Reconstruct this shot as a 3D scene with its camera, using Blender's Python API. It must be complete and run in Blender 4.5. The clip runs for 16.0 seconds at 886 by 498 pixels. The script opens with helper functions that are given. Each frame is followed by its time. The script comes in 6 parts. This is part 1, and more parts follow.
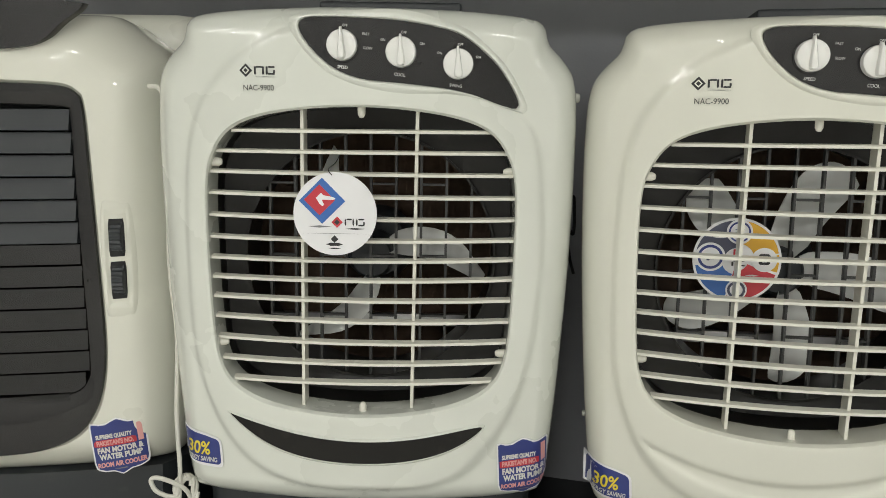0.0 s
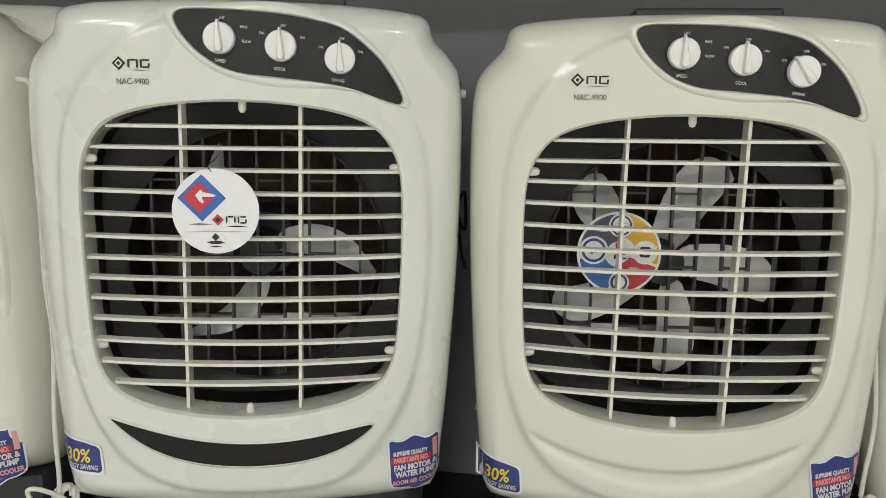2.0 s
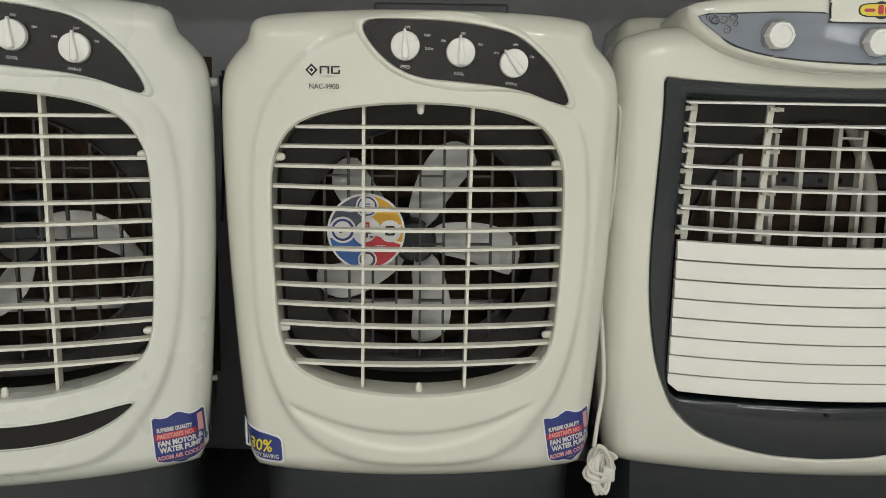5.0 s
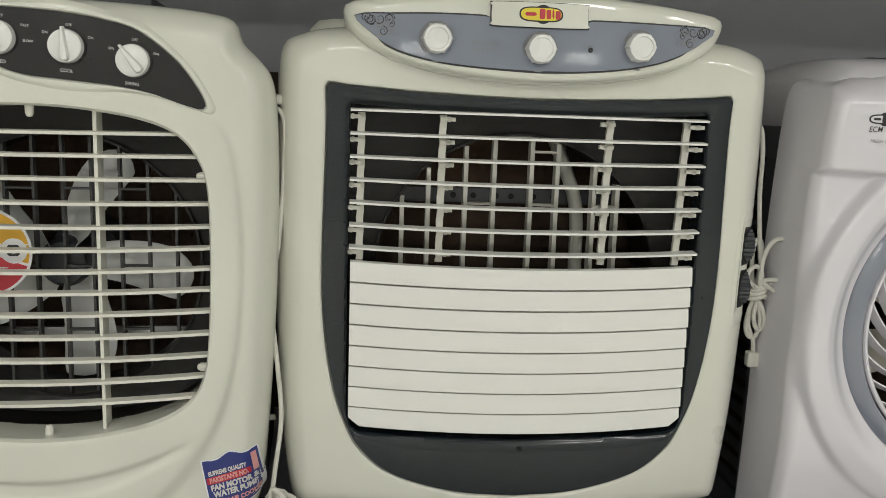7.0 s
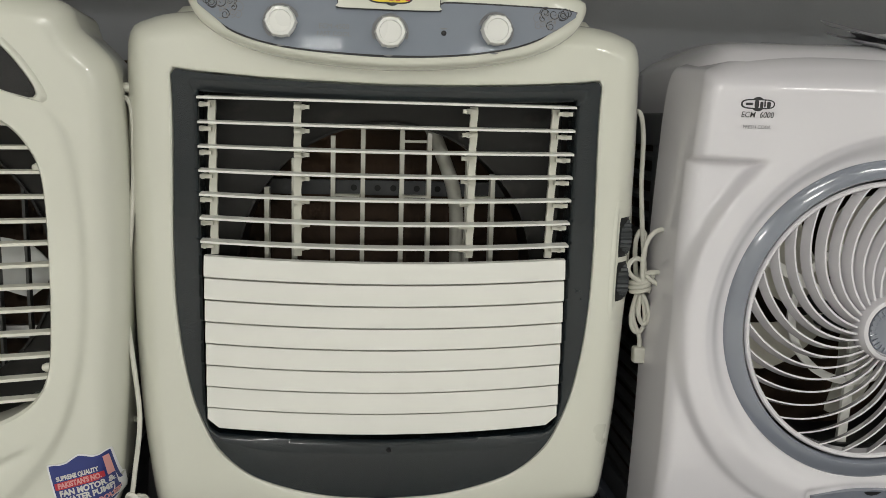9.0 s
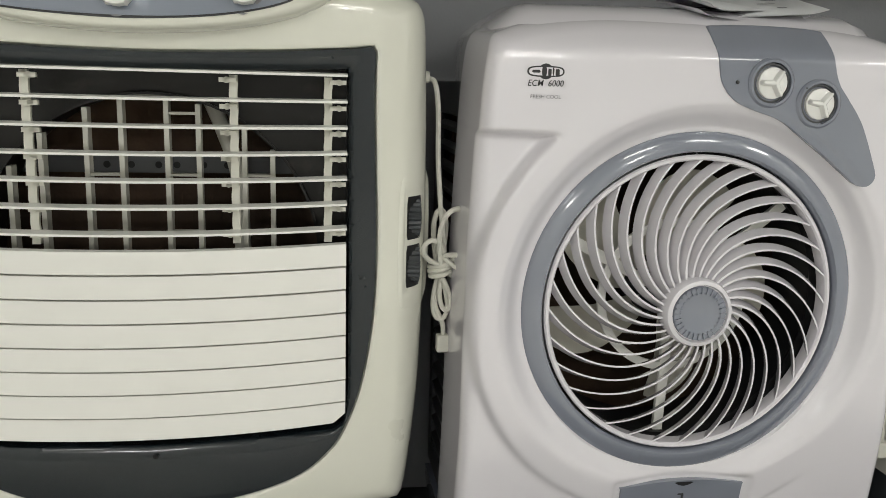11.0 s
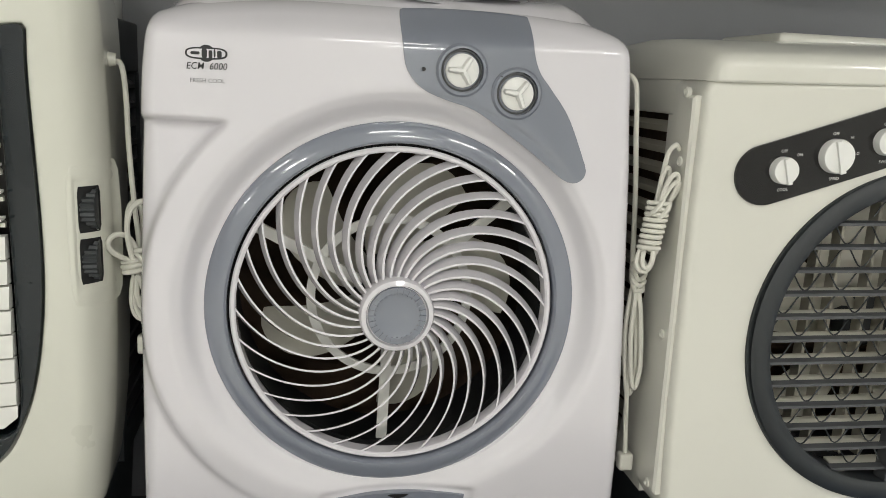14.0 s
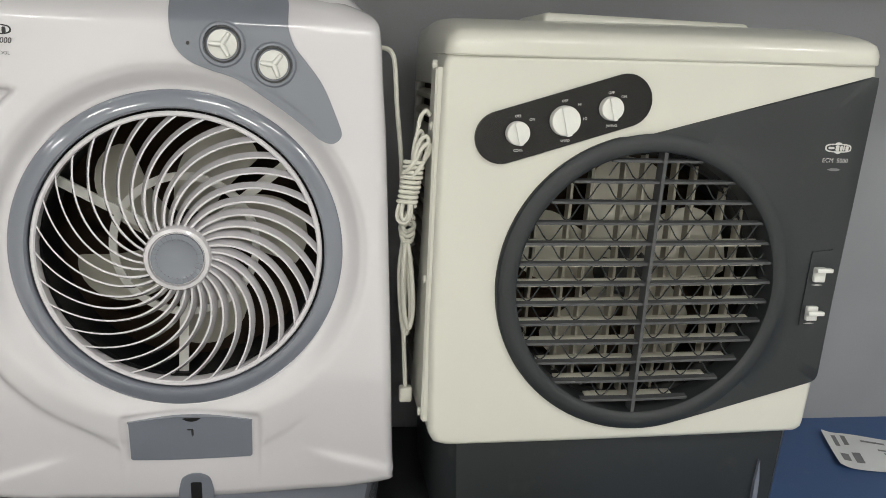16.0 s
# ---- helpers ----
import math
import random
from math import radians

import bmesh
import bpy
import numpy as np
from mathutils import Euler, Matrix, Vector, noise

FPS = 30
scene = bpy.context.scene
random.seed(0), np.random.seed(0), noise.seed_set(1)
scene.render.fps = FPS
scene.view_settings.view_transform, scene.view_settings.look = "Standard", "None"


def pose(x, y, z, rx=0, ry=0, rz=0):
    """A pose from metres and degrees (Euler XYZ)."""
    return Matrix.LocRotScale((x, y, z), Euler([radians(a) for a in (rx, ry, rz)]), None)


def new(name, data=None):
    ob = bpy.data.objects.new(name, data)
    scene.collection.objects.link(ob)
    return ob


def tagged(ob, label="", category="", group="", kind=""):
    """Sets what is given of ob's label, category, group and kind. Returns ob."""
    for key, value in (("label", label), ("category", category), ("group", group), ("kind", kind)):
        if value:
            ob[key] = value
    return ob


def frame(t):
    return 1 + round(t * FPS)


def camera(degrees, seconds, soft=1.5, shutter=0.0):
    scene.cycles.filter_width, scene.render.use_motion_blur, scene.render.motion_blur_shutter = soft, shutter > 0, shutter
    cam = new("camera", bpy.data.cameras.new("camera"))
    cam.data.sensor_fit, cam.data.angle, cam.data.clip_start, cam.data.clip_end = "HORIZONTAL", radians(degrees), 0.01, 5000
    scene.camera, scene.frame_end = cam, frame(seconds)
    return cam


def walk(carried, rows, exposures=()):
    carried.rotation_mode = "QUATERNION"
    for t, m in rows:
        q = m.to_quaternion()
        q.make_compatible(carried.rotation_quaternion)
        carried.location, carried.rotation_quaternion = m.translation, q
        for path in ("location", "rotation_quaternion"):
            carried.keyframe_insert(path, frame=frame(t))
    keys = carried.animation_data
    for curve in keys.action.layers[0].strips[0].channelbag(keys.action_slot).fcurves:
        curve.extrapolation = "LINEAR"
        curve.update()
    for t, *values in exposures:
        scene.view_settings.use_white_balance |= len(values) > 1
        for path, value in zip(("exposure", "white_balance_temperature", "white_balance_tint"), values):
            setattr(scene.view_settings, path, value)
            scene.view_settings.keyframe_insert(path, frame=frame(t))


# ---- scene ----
cam = camera(56.3, 16.0, soft=0.55)
METRES, EYE, TILT, LEAN, TURN = 2.3, 0.95, -9.5, -0.5, 0.0
ROWS = [
    (0.0, 0.0, 0.0, 0.0, 0.0, 0.0, -0.0),
    (0.5, 0.0073, -0.0014, -0.0003, -1.65, -0.08, 0.25),
    (1.0, 0.014, -0.0002, -0.001, -3.11, -0.09, 0.29),
    (1.5, 0.0194, 0.0013, -0.001, -4.55, -0.16, 0.53),
    (2.0, 0.0236, 0.0017, -0.0014, -5.54, -0.18, 0.74),
    (2.5, 0.0272, 0.0032, -0.0021, -6.34, -0.32, 0.82),
    (3.0, 0.0274, 0.0029, -0.0018, -7.51, -0.35, 1.57),
    (5.5, 0.1671, -0.0587, -0.0088, -15.47, -1.5, 1.84),
    (6.0, 0.2181, -0.0334, -0.0104, -17.96, -0.78, 2.2),
    (6.5, 0.2643, -0.0222, -0.0086, -19.32, -0.53, 2.56),
    (7.0, 0.3112, -0.0412, -0.0111, -19.93, -0.51, 1.88),
    (7.5, 0.3435, -0.0519, -0.0108, -19.94, -0.69, 1.83),
    (8.0, 0.3594, -0.0594, -0.0125, -19.78, -0.65, 2.43),
    (8.5, 0.3762, -0.0652, -0.0187, -19.74, -0.71, 2.29),
    (9.0, 0.4082, -0.0511, -0.0195, -20.32, -0.55, 2.31),
    (9.5, 0.4411, -0.0329, -0.0166, -22.11, -1.63, 2.79),
    (10.0, 0.4715, -0.0384, -0.0127, -23.66, -2.77, 3.48),
    (12.5, 0.6194, -0.0429, -0.0174, -25.0, -3.04, 2.55),
    (13.0, 0.6471, -0.0305, -0.0131, -25.15, -3.17, 2.71),
    (13.5, 0.6856, -0.0582, -0.0177, -25.53, -3.27, 2.33),
    (14.0, 0.7256, -0.0916, -0.0269, -25.18, -3.12, 2.16),
    (14.5, 0.7509, -0.1164, -0.036, -25.04, -2.93, 2.88),
    (15.0, 0.769, -0.1513, -0.0461, -25.19, -2.74, 3.24),
    (15.5, 0.7911, -0.1954, -0.0531, -25.4, -3.06, 2.97),
    (16.0, 0.847, -0.2346, -0.0552, -24.67, -3.92, 2.03),
]
walk(cam, [(t, pose(0, 0, EYE, TILT, LEAN, TURN) @ pose(METRES * x, METRES * y, METRES * z, 90 + pitch, roll, yaw)) for t, x, y, z, yaw, pitch, roll in ROWS], [(0, 0.0), (3, -0.03), (5.5, -0.18), (8, -0.2), (10, -0.14), (12.5, -0.05), (15, 0.03), (16, 0.03)])

# ---------------------------------------------------------------- light
world = bpy.data.worlds.new("room_air")
scene.world = world
world.use_nodes = True
world.node_tree.nodes["Background"].inputs[0].default_value = (0.9, 0.95, 1.0, 1)
world.node_tree.nodes["Background"].inputs[1].default_value = 0.05
WALL = pose(3.84, 1.0, 0, 0, 0, -16.5)      # the back wall's frame: x along it, y behind it
CEIL, GROUND = 2.5, -0.35
# fifth entry (58 W) is an added fill that brightens the right end wall area
LAMPS = [(-5.4, -2.9, 15), (-3.4, -2.9, 15), (-1.4, -2.9, 15), (-0.2, -2.9, 15), (1.05, -2.9, 58), (-5.6, -4.9, 104), (-3.2, -4.9, 108), (-0.8, -4.9, 100)]
for lx, ly, watts in LAMPS:
    lamp = bpy.data.lights.new("panel_light", "AREA")
    lamp.shape, lamp.size, lamp.size_y, lamp.energy, lamp.color = "RECTANGLE", 0.56, 0.26, watts * 0.405, (0.975, 0.97, 0.935)
    new("panel_light", lamp).matrix_world = WALL @ pose(lx, ly, CEIL - 0.06)


# ---------------------------------------------------------------- materials
def plastic(name, col, rough=0.35, vary=0.06, bump=0.04, scale=60.0, metal=0.0, coat=0.0, spots=0.0, uneven=0.07, spec=0.5):
    m = bpy.data.materials.new(name)
    m.use_nodes = True
    nt = m.node_tree
    b = nt.nodes["Principled BSDF"]
    tc = nt.nodes.new("ShaderNodeTexCoord")
    big = nt.nodes.new("ShaderNodeTexNoise")
    big.inputs["Scale"].default_value, big.inputs["Detail"].default_value = 4.0, 5.0
    fine = nt.nodes.new("ShaderNodeTexNoise")
    fine.inputs["Scale"].default_value, fine.inputs["Detail"].default_value = scale, 3.0
    ramp = nt.nodes.new("ShaderNodeValToRGB")
    ramp.color_ramp.elements[0].position, ramp.color_ramp.elements[1].position = 0.3, 0.7
    ramp.color_ramp.elements[0].color = (*[c * (1 - vary) for c in col], 1)
    ramp.color_ramp.elements[1].color = (*[min(1, c * (1 + vary)) for c in col], 1)
    rr = nt.nodes.new("ShaderNodeMapRange")
    rr.inputs[3].default_value, rr.inputs[4].default_value = max(0.02, rough - uneven), rough + uneven
    bp = nt.nodes.new("ShaderNodeBump")
    bp.inputs["Strength"].default_value, bp.inputs["Distance"].default_value = bump, 0.004
    for s in (big, fine):
        nt.links.new(tc.outputs["Object"], s.inputs["Vector"])
    nt.links.new(big.outputs["Fac"], ramp.inputs[0])
    nt.links.new(big.outputs["Fac"], rr.inputs[0])
    nt.links.new(fine.outputs["Fac"], bp.inputs["Height"])
    out = ramp.outputs[0]
    if spots:
        dust = nt.nodes.new("ShaderNodeTexNoise")
        dust.inputs["Scale"].default_value, dust.inputs["Detail"].default_value = 18.0, 8.0
        sr = nt.nodes.new("ShaderNodeValToRGB")
        sr.color_ramp.elements[0].position, sr.color_ramp.elements[1].position = 0.6, 0.75
        mix = nt.nodes.new("ShaderNodeMixRGB")
        mix.inputs[2].default_value = (0.32, 0.29, 0.23, 1)
        mul = nt.nodes.new("ShaderNodeMath")
        mul.operation = "MULTIPLY"
        mul.inputs[1].default_value = spots
        nt.links.new(tc.outputs["Object"], dust.inputs["Vector"])
        nt.links.new(dust.outputs["Fac"], sr.inputs[0])
        nt.links.new(sr.outputs[0], mul.inputs[0])
        nt.links.new(mul.outputs[0], mix.inputs[0])
        nt.links.new(out, mix.inputs[1])
        out = mix.outputs[0]
    nt.links.new(out, b.inputs["Base Color"])
    nt.links.new(rr.outputs[0], b.inputs["Roughness"])
    nt.links.new(bp.outputs[0], b.inputs["Normal"])
    b.inputs["Metallic"].default_value = metal
    b.inputs["Specular IOR Level"].default_value = spec
    b.inputs["Coat Weight"].default_value = coat
    b.inputs["Coat Roughness"].default_value = 0.035
    return m


CREAM = plastic("cream_plastic", (0.665, 0.665, 0.58), 0.3, 0.012, 0.012, 90, coat=1.0, spots=0.015)
COOLCREAM = plastic("cool_cream_plastic", (0.65, 0.668, 0.605), 0.28, 0.012, 0.012, 90, coat=1.0, spots=0.015)
PEARL = plastic("pearl_white_plastic", (0.688, 0.668, 0.7), 0.22, 0.004, 0.008, 90, coat=0.9, uneven=0.015)
IVORY = plastic("ivory_plastic", (0.675, 0.667, 0.6), 0.33, 0.025, 0.015, 90, coat=0.5, spots=0.03)
SLAT = plastic("slat_white_plastic", (0.68, 0.67, 0.59), 0.38, 0.04, 0.03, 80, spots=0.12)
LOUVRE = plastic("louvre_white_plastic", (0.76, 0.755, 0.71), 0.36, 0.02, 0.02, 80, spots=0.04)
KNOB = plastic("knob_white_plastic", (0.78, 0.78, 0.75), 0.28, 0.02, 0.01, 80, coat=0.3)
CHAR = plastic("charcoal_plastic", (0.007, 0.0115, 0.0145), 0.24, 0.12, 0.015, 90, coat=0.3, spots=0.015, spec=0.35)
BLACKGLOSS = plastic("black_gloss_plastic", (0.01, 0.0095, 0.0095), 0.22, 0.12, 0.01, 90, coat=0.3, spots=0.015, spec=0.3)
FRAMEGREY = plastic("grey_side_frame_plastic", (0.07, 0.073, 0.077), 0.45, 0.1, 0.03, 90, spots=0.05)
CHARM = plastic("matt_charcoal_plastic", (0.024, 0.028, 0.031), 0.5, 0.1, 0.05, 120, spots=0.03)
TANK = plastic("dark_tank_plastic", (0.026, 0.03, 0.033), 0.42, 0.12, 0.04, 70, spots=0.04)
INSIDE = plastic("dark_inner_plastic", (0.012, 0.0125, 0.013), 0.5, 0.2, 0.05, 60, spec=0.3)
SHROUD = plastic("dark_shroud_plastic", (0.008, 0.0072, 0.0062), 0.36, 0.15, 0.04, 60, spots=0.06, spec=0.3)
GREYBLUE = plastic("blue_grey_plastic", (0.195, 0.212, 0.255), 0.2, 0.05, 0.01, 90, coat=1.0, spots=0.02, uneven=0.03)
PANELBLUE = plastic("slate_blue_print", (0.19, 0.215, 0.262), 0.42, 0.06, 0.01, 60, coat=0.06)
BLADE = plastic("fan_blade_plastic", (0.66, 0.67, 0.65), 0.4, 0.08, 0.03, 50, spots=0.12)
BLADEDIM = plastic("ivory_fan_blade_plastic", (0.62, 0.6, 0.52), 0.42, 0.08, 0.03, 50, spots=0.15)
RIB = plastic("grey_rib_plastic", (0.55, 0.54, 0.48), 0.45, 0.08, 0.03, 50, spots=0.15)
DUSTYRIB = plastic("dusty_rib_plastic", (0.36, 0.34, 0.28), 0.5, 0.12, 0.03, 50, spots=0.2)
RIBDARK = plastic("dark_rib_plastic", (0.05, 0.05, 0.05), 0.5, 0.1, 0.03, 50)
PAD = plastic("brown_cooling_pad", (0.055, 0.033, 0.02), 0.9, 0.6, 0.9, 45)
CORD = plastic("white_cord_rubber", (0.66, 0.65, 0.58), 0.45, 0.05, 0.03, 120, spots=0.08)
BLACKCORD = plastic("black_cord_rubber", (0.015, 0.015, 0.016), 0.45, 0.1, 0.03, 120)
STEEL = plastic("zinc_steel", (0.5, 0.5, 0.5), 0.35, 0.1, 0.02, 120, metal=1.0)
FLOORM = plastic("pale_floor_tile", (0.76, 0.75, 0.71), 0.3, 0.06, 0.03, 40)
DARKTOP = plastic("dark_platform_top", (0.03, 0.031, 0.033), 0.5, 0.2, 0.05, 60, spots=0.06)
WALLM = plastic("grey_wall_paint", (0.32, 0.327, 0.346), 0.6, 0.05, 0.12, 140)
ROOMM = plastic("pale_room_paint", (0.72, 0.72, 0.7), 0.7, 0.05, 0.12, 140)
CEILM = plastic("white_ceiling_paint", (0.7, 0.7, 0.68), 0.8, 0.03, 0.1, 140)
BLUE = plastic("blue_floor_paint", (0.045, 0.1, 0.24), 0.5, 0.08, 0.05, 60, spots=0.04)
PAPER = plastic("white_paper", (0.74, 0.75, 0.76), 0.7, 0.03, 0.06, 40)
INK = plastic("black_ink", (0.02, 0.02, 0.022), 0.5, 0.1, 0.0, 60)
GREYINK = plastic("grey_ink", (0.2, 0.2, 0.21), 0.5, 0.1, 0.0, 60)
WHITEINK = plastic("white_ink", (0.62, 0.62, 0.6), 0.5, 0.05, 0.0, 60)
NAVY = plastic("navy_print", (0.03, 0.045, 0.2), 0.4, 0.08, 0.01, 60)
SLATE = plastic("slate_print", (0.07, 0.075, 0.12), 0.4, 0.08, 0.01, 60)
ROYAL = plastic("royal_blue_print", (0.035, 0.13, 0.42), 0.4, 0.1, 0.01, 60)
PINK = plastic("pink_print", (0.7, 0.34, 0.32), 0.4, 0.05, 0.01, 60)
RED = plastic("red_print", (0.5, 0.03, 0.045), 0.4, 0.08, 0.01, 60)
AMBER = plastic("amber_print", (0.72, 0.4, 0.03), 0.4, 0.08, 0.01, 60)
YELLOW = plastic("yellow_print", (0.75, 0.6, 0.04), 0.4, 0.05, 0.01, 60)
STICKER = plastic("white_sticker_film", (0.76, 0.76, 0.77), 0.3, 0.02, 0.01, 60)
GLOW = bpy.data.materials.new("lit_diffuser")
GLOW.use_nodes = True
GLOW.node_tree.nodes["Principled BSDF"].inputs["Emission Color"].default_value = (1.0, 0.98, 0.93, 1)
GLOW.node_tree.nodes["Principled BSDF"].inputs["Emission Strength"].default_value = 6.0


# ---------------------------------------------------------------- mesh helpers
def link(name, verts, faces, mat, parent=None, label="", smooth=True):
    me = bpy.data.meshes.new(name)
    me.from_pydata([tuple(v) for v in verts], [], faces)
    bm = bmesh.new()
    bm.from_mesh(me)
    bmesh.ops.recalc_face_normals(bm, faces=bm.faces)
    bm.to_mesh(me)
    bm.free()
    me.update()
    if smooth:
        me.polygons.foreach_set("use_smooth", [True] * len(me.polygons))
        me.set_sharp_from_angle(angle=radians(38))
    me.materials.append(mat)
    ob = new(name, me)
    if parent:
        ob.parent = parent
    if label:
        ob["label"] = label
    return ob


def thing(name, m, label, category, group=""):
    ob = new(name)
    ob.matrix_world = m
    return tagged(ob, label, category, group)


def radial(pts, c, n=200):
    """A closed outline, cut by n rays from c: loop of (u, z)."""
    p = np.array(pts, float) - np.array(c)
    q = np.roll(p, -1, axis=0)
    out = []
    for i in range(n):
        a = 2 * math.pi * i / n
        d = np.array((math.cos(a), math.sin(a)))
        best = 0.0
        e = q - p
        den = d[0] * e[:, 1] - d[1] * e[:, 0]
        with np.errstate(divide="ignore", invalid="ignore"):
            s = (p[:, 0] * e[:, 1] - p[:, 1] * e[:, 0]) / den
            w = (p[:, 0] * d[1] - p[:, 1] * d[0]) / den
        ok = (np.abs(den) > 1e-12) & (w >= -1e-9) & (w <= 1 + 1e-9) & (s > 0)
        if ok.any():
            best = s[ok].max()
        out.append((c[0] + d[0] * best, c[1] + d[1] * best))
    return np.array(out)


def smooth_loop(pts, per=8):
    """Closed Catmull-Rom line through pts."""
    p = np.array(pts, float)
    n = len(p)
    out = []
    for i in range(n):
        a, b, c, d = p[i - 1], p[i], p[(i + 1) % n], p[(i + 2) % n]
        for k in range(per):
            t = k / per
            out.append(0.5 * (2 * b + (c - a) * t + (2 * a - 5 * b + 4 * c - d) * t * t + (3 * b - a - 3 * c + d) * t ** 3))
    return np.array(out)


def mirror(half, cx):
    """Outline from its right half, listed from top to bottom as (distance from the axis, z)."""
    return [(cx + u, z) for u, z in half] + [(cx - u, z) for u, z in reversed(half) if u > 1e-6]


def circle(c, r, n=96, rz=None):
    return [(c[0] + r * math.cos(2 * math.pi * i / n), c[1] + (rz or r) * math.sin(2 * math.pi * i / n)) for i in range(n)]


def loft(name, loops, mat, parent, label="", cap0=False, cap1=False):
    n = len(loops[0])
    verts = [v for lp in loops for v in lp]
    faces = []
    for k in range(len(loops) - 1):
        for i in range(n):
            j = (i + 1) % n
            faces.append((k * n + i, k * n + j, (k + 1) * n + j, (k + 1) * n + i))
    if cap0:
        faces.append(tuple(range(n)))
    if cap1:
        faces.append(tuple((len(loops) - 1) * n + i for i in range(n)))
    return link(name, verts, faces, mat, parent, label)


def shell(name, outer, hole, c, fn, mat, parent, depth=0.16, r=0.035, lip=0.006, duct=0.05, rings=44, n=240, taper=0.0, label=""):
    """A moulded front: the sheet between hole and outer on the surface fn, its edge rounded back to depth, the hole's lip turned in."""
    o, s = radial(hole, c, n), radial(outer, c, n)
    gap = np.linalg.norm(s - o, axis=1)
    loops = [[(u, fn(u, z) + duct, z) for u, z in o], [(u, fn(u, z) + lip, z) for u, z in o]]
    for k in range(rings + 1):
        w = k / rings
        w = 1 - (1 - w) ** 1.5
        lp = []
        for i in range(n):
            u, z = o[i] + (s[i] - o[i]) * w
            d_out, d_in = gap[i] * (1 - w), gap[i] * w
            y = fn(u, z)
            if d_out < r:
                y += r - math.sqrt(max(0.0, r * r - (r - d_out) ** 2))
            if d_in < lip:
                y += lip - math.sqrt(max(0.0, lip * lip - (lip - d_in) ** 2))
            lp.append((u, y, z))
        loops.append(lp)
    last = loops[-1]
    for f in (0.4, 1.0):
        loops.append([(c[0] + (u - c[0]) * (1 - taper * f), y + (depth - y) * f, c[1] + (z - c[1]) * (1 - taper * f)) for u, y, z in last])
    return loft(name, loops, mat, parent, label)


def patch(name, outline, fn, off, thick, mat, parent, label="", n=120, rings=10, c=None, edge=0.0015):
    """A thin plate that follows the surface fn, standing off it, with its edge turned down."""
    pts = np.array(outline)
    c = c or tuple(pts.mean(axis=0))
    s = radial(outline, c, n)
    cc = np.array(c)
    loops = []
    for k in range(1, rings + 1):
        w = k / rings
        loops.append([(u, fn(u, z) - off, z) for u, z in cc + (s - cc) * w * (1 - edge / 0.1 * (k == rings) * 0.2)])
    loops.append([(u, fn(u, z) - off + edge, z) for u, z in s])
    loops.append([(u, fn(u, z) - off + thick, z) for u, z in s])
    return loft(name, loops, mat, parent, label, cap0=True)


def bar(name, pts, a, b, mat, parent, label=""):
    """A straight or bent bar of rectangular section: half sides a and b along pts."""
    a, b = Vector(a), Vector(b)
    verts, faces = [], []
    for p in pts:
        p = Vector(p)
        verts += [p - a - b, p + a - b, p + a + b, p - a + b]
    for k in range(len(pts) - 1):
        for i in range(4):
            j = (i + 1) % 4
            faces.append((4 * k + i, 4 * k + j, 4 * k + 4 + j, 4 * k + 4 + i))
    faces += [(0, 1, 2, 3), tuple(4 * (len(pts) - 1) + i for i in range(4))]
    return link(name, verts, faces, mat, parent, label, smooth=False)


def box(name, x0, x1, y0, y1, z0, z1, mat, parent=None, label="", bevel=0.0):
    bm = bmesh.new()
    bmesh.ops.create_cube(bm, size=1, matrix=Matrix.LocRotScale(((x0 + x1) / 2, (y0 + y1) / 2, (z0 + z1) / 2), None, (x1 - x0, y1 - y0, z1 - z0)))
    if bevel:
        bmesh.ops.bevel(bm, geom=list(bm.edges), offset=bevel, segments=3, profile=0.6, affect="EDGES")
    me = bpy.data.meshes.new(name)
    bm.to_mesh(me)
    bm.free()
    if bevel:
        me.polygons.foreach_set("use_smooth", [True] * len(me.polygons))
        me.set_sharp_from_angle(angle=radians(38))
    me.materials.append(mat)
    ob = new(name, me)
    if parent:
        ob.parent = parent
    if label:
        ob["label"] = label
    return ob


def spin(name, prof, c, y, mat, parent, label="", n=64, sx=1.0):
    """Turned piece on the axis through (u, z) = c: prof lists (radius, distance towards the viewer)."""
    loops = [[(c[0] + sx * max(r, 1e-4) * math.cos(2 * math.pi * i / n), y - h, c[1] + max(r, 1e-4) * math.sin(2 * math.pi * i / n)) for i in range(n)] for r, h in prof]
    return loft(name, loops, mat, parent, label, cap0=True, cap1=True)


def spin_ring(name, prof, c, y, mat, parent, label="", n=120):
    loops = [[(c[0] + r * math.cos(2 * math.pi * i / n), y - h, c[1] + r * math.sin(2 * math.pi * i / n)) for i in range(n)] for r, h in prof]
    loops.append(loops[0])
    return loft(name, loops, mat, parent, label)


def smooth_line(pts, per=8):
    p = [Vector(v) for v in pts]
    p = [2 * p[0] - p[1]] + p + [2 * p[-1] - p[-2]]
    out = []
    for i in range(1, len(p) - 2):
        a, b, c, d = p[i - 1], p[i], p[i + 1], p[i + 2]
        for k in range(per):
            t = k / per
            out.append(0.5 * (2 * b + (c - a) * t + (2 * a - 5 * b + 4 * c - d) * t * t + (3 * b - a - 3 * c + d) * t ** 3))
    return out + [p[-2]]


